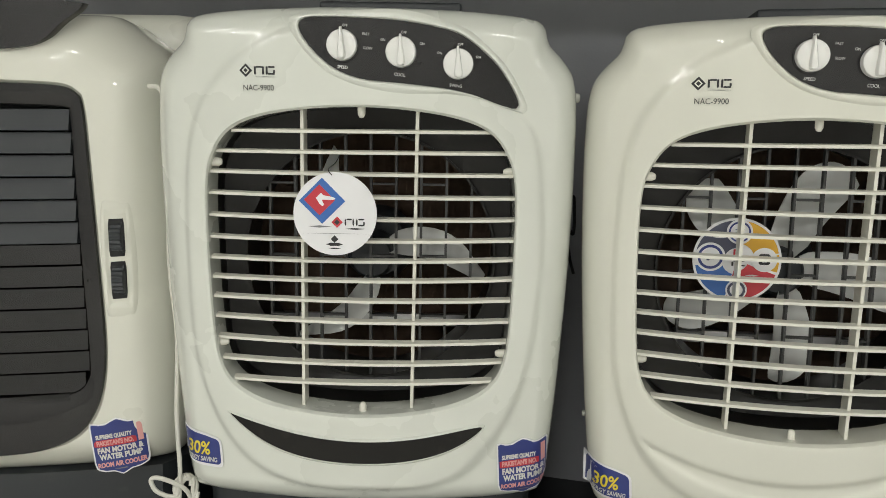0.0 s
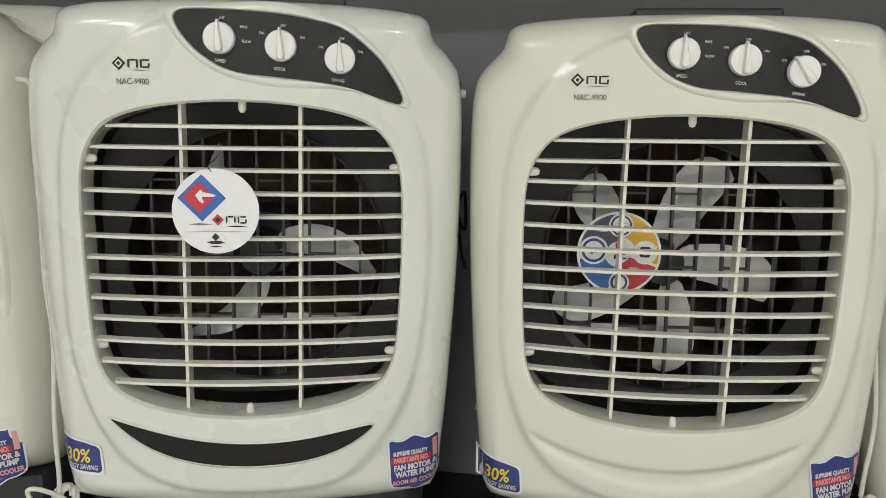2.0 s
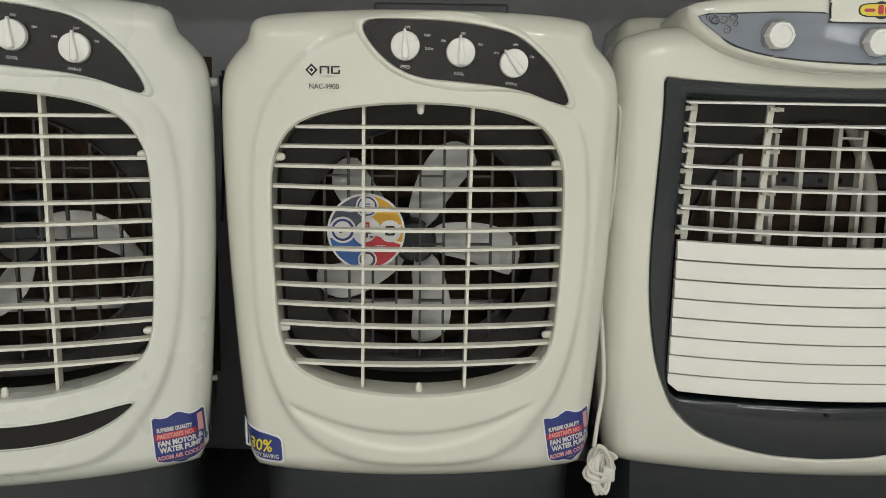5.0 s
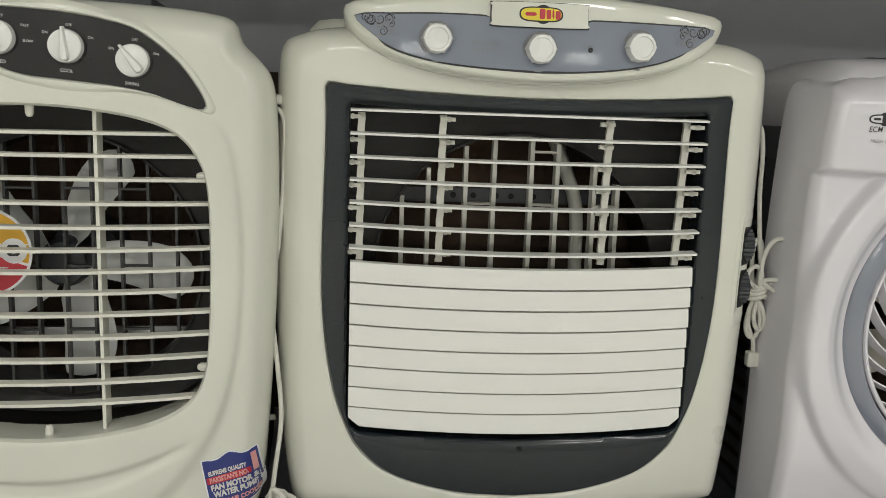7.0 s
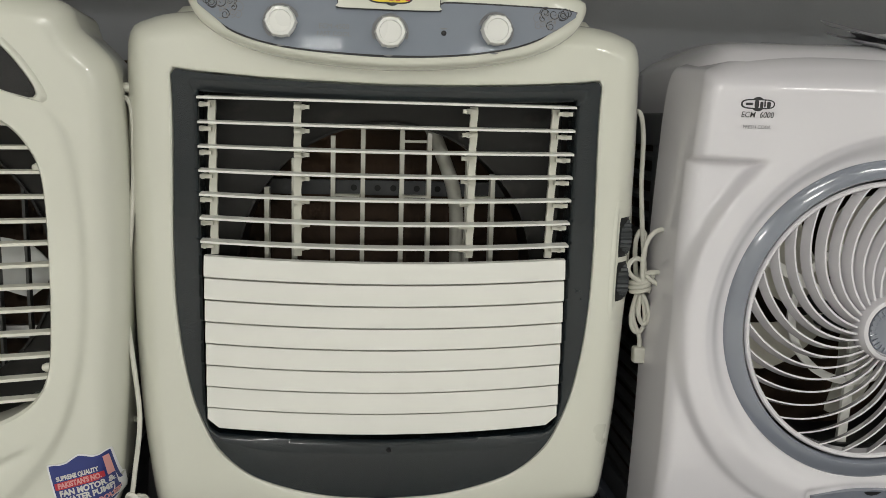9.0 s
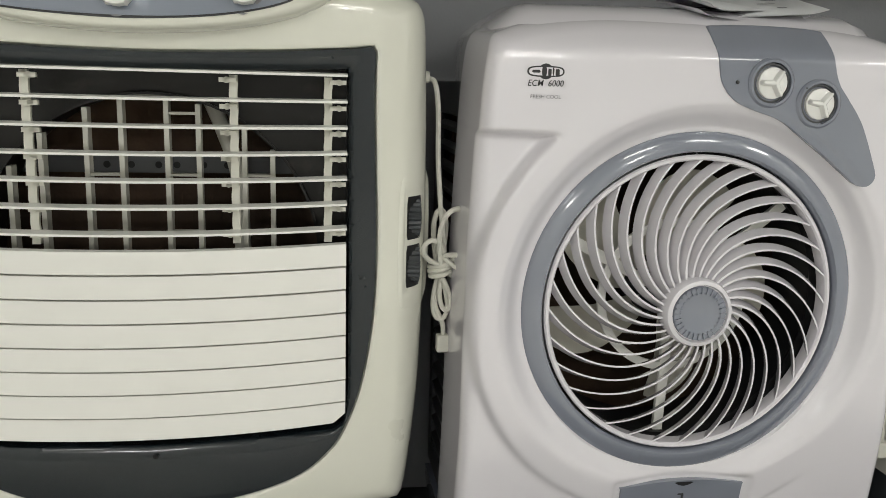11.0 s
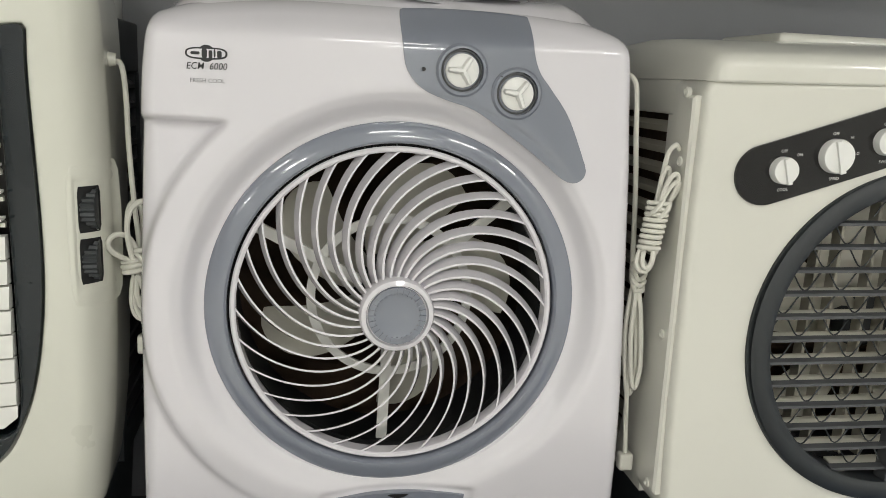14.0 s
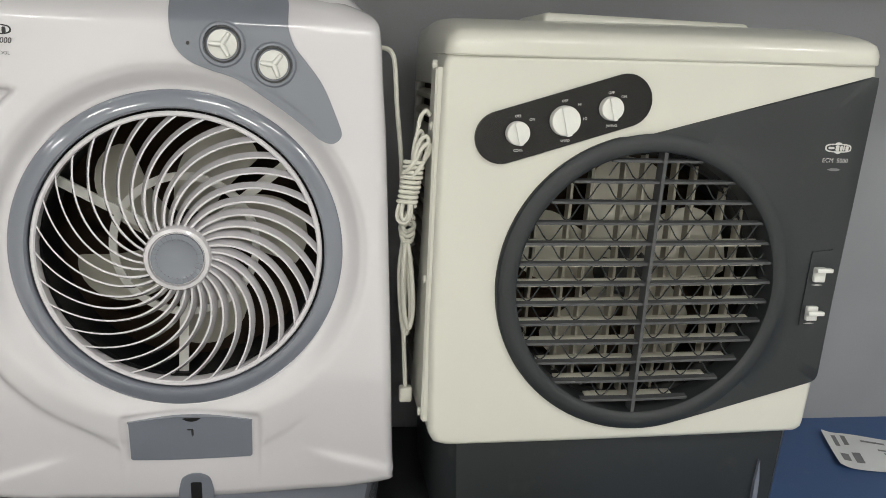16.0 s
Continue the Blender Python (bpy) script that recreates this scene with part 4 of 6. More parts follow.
        patch("print_bar", [(u - 0.009, z - 0.035), (u + 0.005, z - 0.035), (u + 0.005, z - 0.0325), (u - 0.009, z - 0.0325)], hy, 0.0029, 0.0004, GREYINK, pn, n=12, rings=2, edge=0.0001)
    lettering("lettering", "ECM-4500", 0.0105, -0.088, 1.056, hy, 0.003, GREYINK, pn)
    lettering("lettering", "FAST COOL", 0.0095, -0.088, 1.045, hy, 0.003, GREYINK, pn)
    spin("indicator", [(0.0, 0.0), (0.004, 0.0), (0.004, 0.001), (0.0025, 0.0025), (0.0, 0.003)], (0.075, 1.052), hy(0.075, 1.052) - 0.0022, INK, pn, n=16)
    patch("print_bar", [(0.068, 1.0575), (0.082, 1.0575), (0.082, 1.0595), (0.068, 1.0595)], hy, 0.0029, 0.0004, GREYINK, pn, n=12, rings=2, edge=0.0001)
    # scroll print in both corners
    def scroll(sg):
        def curl(cu, cz, r0, a0, a1, w):
            pts = []
            for i in range(22):
                f = i / 21
                a = radians(a0 + (a1 - a0) * f)
                r = r0 * (1 - 0.75 * f)
                u, z = cu + sg * r * math.cos(a), cz + r * math.sin(a)
                pts.append((u, hy(u, z) - 0.0028, z))
            verts, faces = [], []
            for i, p in enumerate(pts):
                q = Vector(pts[min(i + 1, 21)]) - Vector(pts[max(i - 1, 0)])
                nrm = Vector((-q.z, 0, q.x)).normalized() * w * (1 - 0.6 * i / 21)
                verts += [Vector(p) + nrm, Vector(p) - nrm]
            faces = [(2 * i, 2 * i + 1, 2 * i + 3, 2 * i + 2) for i in range(21)]
            link("scroll_print", verts, faces, INK if w > 0.0006 else GREYINK, pn, smooth=False)
        rnd = random.Random(12)
        for i in range(24):
            cu = rnd.uniform(0.222, 0.272)
            low = 1.09 - (0.272 - cu) * 0.8
            cz = rnd.uniform(max(low, 1.052), 1.09)
            r0 = rnd.uniform(0.005, 0.011)
            r0 = min(r0, 1.096 - cz + 0.003, cz - 1.046)
            a0 = rnd.uniform(0, 360)
            curl(sg * cu - 0.004, cz, r0, a0, a0 + rnd.choice((-1, 1)) * rnd.uniform(300, 520), rnd.choice((0.0005, 0.0006, 0.0008)))
        for i in range(7):
            patch("scroll_dot", circle((sg * rnd.uniform(0.225, 0.262) - 0.004, rnd.uniform(1.06, 1.088)), 0.0026, 8, 0.0016), hy, 0.0028, 0.0003, GREYINK, pn, n=10, rings=2, edge=0.0001)
    scroll(-1)
    scroll(1)
    by = lambda u, z: hy(u, z) - 0.004
    def plate(g):
        x0, x1, z0, z1, k = -0.082 - g, 0.068 + g, 1.0835 - g, 1.1195 + g, 0.006
        return smooth_loop([(x0 + k, z1), (x1 - k, z1), (x1, z1 - k), (x1, z0 + k), (x1 - k, z0), (x0 + k, z0), (x0, z0 + k), (x0, z1 - k)], 4)
    # shaded gap under the badge, painted as a slightly larger black plate
    patch("badge_shade", plate(0.001), by, 0.002, 0.006, INK, top, "black plate standing in for the shaded gap round the badge", n=160, rings=5, c=(-0.007, 1.1015), edge=0.0005)
    badge = patch("badge", plate(0.0), by, 0.005, 0.012, CREAM, top, "raised cream badge plate", n=160, rings=6, c=(-0.007, 1.1015), edge=0.002)
    oval = lambda ru, rz: [(-0.006 + ru * np.sign(math.cos(t)) * abs(math.cos(t)) ** 0.5, 1.1025 + rz * np.sign(math.sin(t)) * abs(math.sin(t)) ** 0.7) for t in [2 * math.pi * i / 48 for i in range(48)]]
    patch("badge_oval", oval(0.034, 0.0115), by, 0.0058, 0.001, INK, badge, n=80, rings=4, c=(-0.006, 1.1025), edge=0.0002)
    patch("badge_oval", circle((-0.003, 1.1025), 0.0145, 40), by, 0.0061, 0.001, INK, badge, n=60, rings=4, edge=0.0002)
    patch("badge_field", oval(0.0315, 0.0095), by, 0.0066, 0.001, YELLOW, badge, n=80, rings=4, c=(-0.006, 1.1025), edge=0.0002)
    for x0, x1, z0, z1 in ((-0.032, -0.013, 1.0995, 1.105), (-0.009, 0.0, 1.0955, 1.111), (0.002, 0.009, 1.0955, 1.1095), (0.011, 0.014, 1.0955, 1.1115), (0.016, 0.024, 1.0955, 1.1085)):
        patch("badge_stroke", [(x0, z0), (x1, z0), (x1, z1), (x0, z1)], by, 0.0072, 0.001, RED, badge, n=16, rings=2, edge=0.0002)
    # thumb wheels in the side
    def fs(u, z):
        d = max(0.0, 0.4235 - u)
        return fn(u, z) + (0.055 - math.sqrt(max(0.0, 0.055 ** 2 - max(0.0, 0.055 - d) ** 2)))
    wheel_box(top, 0.4, 0.697, fs, CREAM)
    box("rear_cover", -0.385, 0.385, 0.2, 0.46, 0.9, 1.115, CREAM, top, bevel=0.05)
    rear(top, 0.4, 0.4, 0.255, 1.02, 0.215, 0.47, CHARM, cx=0.0)
    tank(top, 0.372, 0.25, 0.045, 0.47, bow=0.32)
    # cord outlet
    loops = [[(x, 0.115 + r * math.cos(t), 0.95 + r * math.sin(t)) for t in [2 * math.pi * i / 20 for i in range(20)]] for x, r in ((0.4, 0.013), (0.418, 0.012), (0.43, 0.009))]
    loft("cord_outlet", loops, CREAM, top, cap0=True, cap1=True)
    return top


def wheel_box(top, u, z, fs, mat):
    """Two ribbed thumb wheels in a moulded recess with a raised rim on the rounded edge."""
    def rr(w, h, k, du=0.0):
        return smooth_loop([(u + du - w, z - h + k), (u + du - w, z + h - k), (u + du - w + k, z + h), (u + du + w - k, z + h), (u + du + w, z + h - k), (u + du + w, z - h + k), (u + du + w - k, z - h), (u + du - w + k, z - h)], 3)
    n = 160
    a, b, d = (radial(rr(w, h, k, du), (u, z), n) for w, h, k, du in ((0.028, 0.11, 0.02, 0.002), (0.0195, 0.088, 0.006, 0.001), (0.016, 0.08, 0.004, 0.0)))
    loops = []
    for w, lift in ((0.0, -0.002), (0.25, 0.0002), (0.55, 0.0012), (0.85, 0.002), (1.0, 0.0022)):
        loops.append([(x, fs(x, y) - lift, y) for x, y in a + (b - a) * w])
    for w, lift in ((0.3, 0.0018), (0.7, 0.0012), (1.0, 0.0004)):
        loops.append([(x, fs(x, y) - lift, y) for x, y in b + (d - b) * w])
    pod = loft("wheel_housing", loops, mat, top, cap1=True)
    for dz in (0.0385, -0.0385):
        # slot round the wheel: a dark patch painted for its inner shade
        patch("wheel_slot", [(u - 0.0125, z + dz - 0.034), (u + 0.0125, z + dz - 0.034), (u + 0.0125, z + dz + 0.034), (u - 0.0125, z + dz + 0.034)], fs, 0.0009, 0.002, INSIDE, pod, n=40, rings=3, edge=0.0003)
        yc = fs(u, z + dz) + 0.0195
        loops = []
        m = 144
        for x, k in ((u - 0.0105, 0.93), (u - 0.0095, 1.0), (u + 0.0095, 1.0), (u + 0.0105, 0.93)):
            loops.append([(x, yc + 0.0315 * k * (1 + 0.04 * math.cos(24 * t)) * math.cos(t), z + dz + 0.0315 * k * (1 + 0.04 * math.cos(24 * t)) * math.sin(t)) for t in [2 * math.pi * i / m for i in range(m)]])
        loft("thumb_wheel", loops, TANK, pod, "dark ribbed thumb wheel", cap0=True, cap1=True)


louvre_cooler(MD)


# ---------------------------------------------------------------- white cooler with a round spiral grille
def spiral_cooler(m):
    top = thing("air_cooler", m, "pearl white air cooler with blue-grey ring and spiral grille", "air cooler", "air coolers in the row")
    outer = smooth_loop([(0.0, 1.045), (0.15, 1.045), (0.26, 1.036), (0.315, 1.02), (0.34, 1.003), (0.347, 0.97), (0.352, 0.9), (0.36, 0.8), (0.37, 0.6), (0.38, 0.4), (0.392, 0.2), (0.394, 0.155), (0.375, 0.135), (0.2, 0.118), (0.0, 0.112), (-0.2, 0.118), (-0.35, 0.135), (-0.368, 0.16), (-0.366, 0.25), (-0.362, 0.4), (-0.36, 0.6), (-0.355, 0.76), (-0.35, 0.87), (-0.345, 0.95), (-0.335, 1.005), (-0.31, 1.022), (-0.26, 1.035), (-0.15, 1.045)], 5)
    c = (0.008, 0.599)
    R = 0.277
    hole = circle(c, R, 120)

    def sig(x):
        return 1 / (1 + math.exp(-max(-40, min(40, x))))

    def fn(u, z):
        y = -0.005 + 0.03 * u * u + 0.2 * 0.04 * math.log1p(math.exp((0.4 - z) / 0.04))
        r = math.hypot(u - c[0], z - c[1])
        high = sig((z - 0.42) / 0.05)
        y += (0.013 + 0.021 * high) * sig((0.3 - r) / 0.008) - 0.0035 * high * math.exp(-((r - 0.325) / 0.018) ** 2)
        y -= 0.0015 * math.exp(-((r - 0.35) / 0.02) ** 2) * high
        # step under the brow on one side, bounded by an arc
        e = sig((0.872 - z - 0.03 * (u + 0.34)) / 0.002) * sig((r - 0.366) / 0.003) * sig((-u - 0.08) / 0.03) * sig((z - 0.42) / 0.09)
        y += 0.026 * e
        y += 0.001 * high * math.exp(-((r - 0.316) / 0.006) ** 2)
        # the face folds back above the brow line
        y += 1.15 * 0.006 * math.log1p(math.exp(min(40, (z - 0.994) / 0.006)))
        # lower apron: a shallow hollow with winged corners round the flap
        a = abs(u - 0.02)
        wing = 0.234 + 0.7 * max(0.0, a - 0.124)
        q = sig((0.306 - 0.5 * a * a - z) / 0.0025) * sig((0.121 - a) / 0.0025)
        q = max(q, 0.5 * sig((wing - z) / 0.003) * sig((a - 0.122) / 0.003) * sig((0.2 - a) / 0.012))
        y += 0.0065 * q * sig((z - 0.195) / 0.014)
        # side wings of the skirt
        y -= 0.008 * sig((a - 0.24) / 0.015) * sig((0.2 - 0.32 * (a - 0.28) - z) / 0.004)
        return y

    shell("front_housing", outer, hole, c, fn, PEARL, top, depth=0.16, r=0.026, lip=0.004, duct=0.03, rings=140, n=1000, taper=-0.02)
    # grey ring
    prof = [(R + 0.003, -0.006), (R + 0.003, 0.0005), (R + 0.0015, 0.003), (R - 0.003, 0.0058), (R - 0.009, 0.0085), (R - 0.016, 0.0108), (R - 0.022, 0.0122), (R - 0.026, 0.0122), (R - 0.0288, 0.0095), (R - 0.0298, 0.003), (R - 0.0298, -0.014)]
    y0 = 0.03
    spin_ring("ring", prof, c, y0, GREYBLUE, top, "glossy blue-grey ring")
    prof = [(R - 0.034, -0.02), (R - 0.0335, 0.004), (R - 0.036, 0.007), (R - 0.04, 0.007), (R - 0.0425, 0.004), (R - 0.0425, -0.02)]
    spin_ring("grille_rim", prof, c, y0, PEARL, top, "white grille rim")
    hub = (0.008, 0.596)
    hubp = spin("grille_hub", [(0.0, -0.01), (0.056, -0.01), (0.056, 0.02), (0.053, 0.026), (0.047, 0.028), (0.045, 0.022), (0.0, 0.022)], hub, y0 - 0.013, PEARL, top, "white grille hub", n=72)
    spin("hub_cap", [(0.0, 0.0), (0.044, 0.0), (0.043, 0.005), (0.035, 0.006), (0.033, 0.0045), (0.0, 0.005)], hub, y0 - 0.0345, GREYBLUE, hubp, "blue-grey hub cap", n=64)
    for i in range(28):
        a = 2 * math.pi * i / 28
        d = Vector((math.cos(a), 0, math.sin(a)))
        p = Vector((hub[0], y0 - 0.0405, hub[1]))
        bar("hub_tooth", [p + d * 0.0325, p + d * 0.0425], Vector((-d.z, 0, d.x)) * 0.0012, (0, 0.0022, 0), GREYBLUE, hubp)
    n_sl = 32
    for i in range(n_sl):
        t0 = 2 * math.pi * i / n_sl
        verts, faces = [], []
        st = 22
        for k in range(st + 1):
            f = k / st
            r = 0.05 + (R - 0.0392 - 0.05) * f
            a = t0 - radians(57) * f ** 1.1
            cu, cz = hub[0] + (c[0] - hub[0]) * f, hub[1] + (c[1] - hub[1]) * f
            y = y0 - 0.003 * f - 0.026 * (1 - f)
            p = Vector((cu + r * math.cos(a), y, cz + r * math.sin(a)))
            f2 = min(1, f + 0.01)
            f1 = max(0, f - 0.01)
            def q(g):
                rr = 0.05 + (R - 0.0392 - 0.05) * g
                aa = t0 - radians(57) * g ** 1.1
                return Vector((rr * math.cos(aa), 0, rr * math.sin(aa)))
            tan = (q(f2) - q(f1)).normalized()
            nr = Vector((-tan.z, 0, tan.x)) * (0.0013 + 0.0005 * (1 - f))
            dep = Vector((0, 0.019, 0)) + Vector((-tan.z, 0, tan.x)) * 0.007
            verts += [p - nr, p + nr, p + nr + dep, p - nr + dep]
        for k in range(st):
            for j in range(4):
                l = (j + 1) % 4
                faces.append((4 * k + j, 4 * k + l, 4 * k + 4 + l, 4 * k + 4 + j))
        faces += [(0, 1, 2, 3), tuple(4 * st + j for j in range(4))]
        link("spiral_slat", verts, faces, PEARL, top)
    # inside: throat, brace ring with three arms, wide fan
    shroud(top, hole, c, lambda u, z: y0 - 0.02, 0.075, c, R - 0.036, INSIDE, back=0.36, pad=PAD)
    brace = spin_ring("brace_ring", [(0.132, 0.0), (0.132, 0.006), (0.118, 0.006), (0.118, 0.0)], c, 0.1, LOUVRE, top, "white motor brace")
    for ang in (152, 40, 268):
        a = radians(ang)
        d = Vector((math.cos(a), 0, math.sin(a)))
        p = Vector((c[0], 0.097, c[1]))
        bar("brace_arm", [p + d * 0.05, p + d * (R - 0.03)], Vector((-d.z, 0, d.x)) * 0.0085, (0, 0.004, 0), LOUVRE, brace)
    fan(top, c, 0.17, 0.218, (26, 90, 160, 229, 306), BLADEDIM, 0.05, 0.125, 0.03, rake=-25)
    # control panel
    pan = smooth_loop([(0.003, 1.03), (0.006, 0.97), (0.015, 0.944), (0.036, 0.924), (0.069, 0.911), (0.11, 0.898), (0.153, 0.871), (0.198, 0.84), (0.234, 0.812), (0.252, 0.799), (0.27, 0.798), (0.282, 0.812), (0.275, 0.836), (0.25, 0.893), (0.221, 0.932), (0.203, 0.955), (0.193, 0.985), (0.192, 1.028), (0.18, 1.036), (0.1, 1.04), (0.02, 1.038)], 5)
    def pf0(u, z):
        return -0.005 + 0.03 * u * u + 1.15 * 0.006 * math.log1p(math.exp(min(40, (z - 0.994) / 0.006))) + 0.003 * max(0.0, z - 1.01) / 0.02
    pf = lambda u, z: min(pf0(u, z), fn(u, z))
    pn = patch("control_panel", pan, pf, 0.003, 0.012, GREYBLUE, top, "blue-grey control panel", n=240, rings=22, c=(0.13, 0.945), edge=0.002)
    for (u, z), turn in (((0.088, 0.953), 58), ((0.169, 0.924), 52)):
        sp = lambda a, b: pf(a, b) - 0.0035
        spin_ring("knob_ring", [(0.0375, -0.003), (0.037, 0.002), (0.034, 0.0048), (0.0305, 0.005), (0.0295, -0.003)], (u, z), sp(u, z), GREYBLUE, pn)
        spin_ring("knob_collar", [(0.0292, -0.003), (0.0292, 0.0022), (0.0272, 0.003), (0.0262, 0.0022), (0.0258, -0.003)], (u, z), sp(u, z), FRAMEGREY, pn)
        k = spin("knob", [(0.0, -0.003), (0.0235, -0.003), (0.0232, 0.006), (0.02, 0.008), (0.0, 0.0085)], (u, z), sp(u, z), KNOB, top, "white three-wing knob", n=48)
        for j in range(3):
            a = radians(turn + 120 * j)
            d = Vector((math.cos(a), 0, math.sin(a)))
            p = Vector((u, sp(u, z) - 0.0125, z))
            w = Vector((-d.z, 0, d.x))
            ring = [(-0.002, 0.003), (0.004, 0.0046), (0.014, 0.004), (0.0205, 0.0034), (0.0222, 0.0), (0.0205, -0.0034), (0.014, -0.004), (0.004, -0.0046), (-0.002, -0.003)]
            loft("wing", [[p + d * s * k + w * t * g + Vector((0, dy, 0)) for s, t in ring] for dy, k, g in ((0.006, 1.0, 1.15), (-0.003 - 0.0003 * j, 0.98, 0.8), (-0.0045 - 0.0003 * j, 0.95, 0.45))], KNOB, k, cap0=True, cap1=True)
        for a in (35, 60, 85, 110, 135, 10):
            t = radians(a)
            s = (u + 0.0328 * math.cos(t), z + 0.0328 * math.sin(t))
            patch("print_bar", [(s[0] - 0.0028, s[1] - 0.001), (s[0] + 0.0028, s[1] - 0.001), (s[0] + 0.0028, s[1] + 0.001), (s[0] - 0.0028, s[1] + 0.001)], pf, 0.0089, 0.0006, INK, pn, n=10, rings=2, edge=0.0001)
    spin("indicator", [(0.0, 0.0), (0.003, 0.0), (0.0025, 0.001), (0.0, 0.0012)], (0.034, 0.953), pf(0.034, 0.953) - 0.004, INK, pn, n=14)
    # mark and model
    ou, oz = -0.259, 0.961
    oval = lambda ru, rz: [(ou + ru * np.sign(math.cos(t)) * abs(math.cos(t)) ** 0.5, oz + rz * np.sign(math.sin(t)) * abs(math.sin(t)) ** 0.75) for t in [2 * math.pi * i / 48 for i in range(48)]]
    mk = patch("mark", oval(0.0275, 0.0078), fn, 0.001, 0.001, INK, top, n=80, rings=4, c=(ou, oz), edge=0.0002)
    patch("mark", circle((ou, oz), 0.0112, 40), fn, 0.0012, 0.001, INK, mk, n=48, rings=3, edge=0.0002)
    patch("mark_field", oval(0.025, 0.0058), fn, 0.0016, 0.001, PEARL, mk, n=80, rings=4, c=(ou, oz), edge=0.0002)
    for x0, x1, z0, z1 in ((-0.021, -0.008, -0.002, 0.002), (-0.006, 0.001, -0.006, 0.006), (0.003, 0.008, -0.006, 0.004), (0.0095, 0.012, -0.006, 0.007), (0.014, 0.02, -0.006, 0.004)):
        patch("mark_stroke", [(ou + x0, oz + z0), (ou + x1, oz + z0), (ou + x1, oz + z1), (ou + x0, oz + z1)], fn, 0.0021, 0.001, INK, mk, n=16, rings=2, edge=0.0002)
    lettering("lettering", "ECM  6000", 0.0128, -0.259, 0.944, fn, 0.0012, INK, top, slant=0.18, wide=0.92, bold=0.004)
    lettering("lettering", "FRESH COOL", 0.0078, -0.258, 0.925, fn, 0.0012, GREYINK, top)
    # flap and drain
    ff = lambda u, z: fn(0.02, 0.25) + 0.19 * (0.25 - z)
    fl = patch("drawer_flap", smooth_loop([(-0.0865, 0.209), (-0.0885, 0.211), (-0.0885, 0.25), (-0.0885, 0.286), (-0.0865, 0.289), (-0.03, 0.297), (0.02, 0.299), (0.07, 0.297), (0.1255, 0.289), (0.1275, 0.286), (0.1275, 0.25), (0.1275, 0.212), (0.1255, 0.21), (0.06, 0.208), (-0.02, 0.207)], 3), ff, 0.004, 0.012, GREYBLUE, top, "blue-grey drawer flap", n=160, rings=8, c=(0.02, 0.253), edge=0.002)
    # notch depth is only a dark patch that stands for its shade
    patch("flap_notch", [(0.002, 0.296), (0.04, 0.296), (0.03, 0.29), (0.021, 0.288), (0.012, 0.29)], ff, 0.0045, 0.001, INSIDE, fl, n=40, rings=3, edge=0.0003)
    for x0, x1, z0, z1 in ((0.02, 0.024, 0.256, 0.274), (0.012, 0.024, 0.27, 0.273)):
        patch("flap_mark", [(x0, z0), (x1, z0), (x1, z1), (x0, z1)], ff, 0.0046, 0.001, INK, fl, n=16, rings=2, edge=0.0002)
    dr = smooth_loop([(-0.004, 0.12), (-0.004, 0.158), (0.006, 0.172), (0.024, 0.177), (0.042, 0.172), (0.052, 0.158), (0.052, 0.12)], 4)
    d2 = patch("drain_cover", dr, fn, 0.003, 0.008, GREYBLUE, top, "grey drain cover", n=80, rings=5, edge=0.002)
    # slot not cut: its inner shade is painted as a dark patch
    patch("drain_slot", [(0.014, 0.12), (0.034, 0.12), (0.034, 0.158), (0.014, 0.158)], fn, 0.0036, 0.001, INSIDE, d2, n=30, rings=3, edge=0.0003)
    # top, rear, base
    loops = []
    for y, hw, zt in ((0.048, 0.325, 1.03), (0.07, 0.328, 1.047), (0.1, 0.326, 1.06), (0.15, 0.322, 1.069), (0.25, 0.318, 1.074), (0.4, 0.314, 1.072), (0.455, 0.312, 1.064), (0.47, 0.305, 1.04)):
        edge = [(-hw, 0.94), (-hw, zt - 0.05), (-hw + 0.006, zt - 0.035), (-hw + 0.045, zt - 0.006), (-hw + 0.065, zt), (0.0, zt + 0.003), (hw - 0.065, zt), (hw - 0.045, zt - 0.006), (hw - 0.006, zt - 0.035), (hw, zt - 0.05), (hw, 0.94)]
        loops.append([(u, y, z) for u, z in edge])
    loft("top_cover", loops, PEARL, top, cap0=True, cap1=True)
    box("lid", -0.12, 0.1, 0.3, 0.4, 1.07, 1.085, CHARM, top, "dark water lid", bevel=0.004)
    rear(top, 0.352, 0.352, 0.15, 0.945, 0.14, 0.47, CHARM, cx=0.005, frame_mat=FRAMEGREY, front=0.08, band=0.06)
    tank(top, 0.365, 0.13, 0.06, 0.47, cx=0.012, mat=GREYBLUE, bow=0.3, label="blue-grey base tank")
    return top


spiral_cooler(ME)


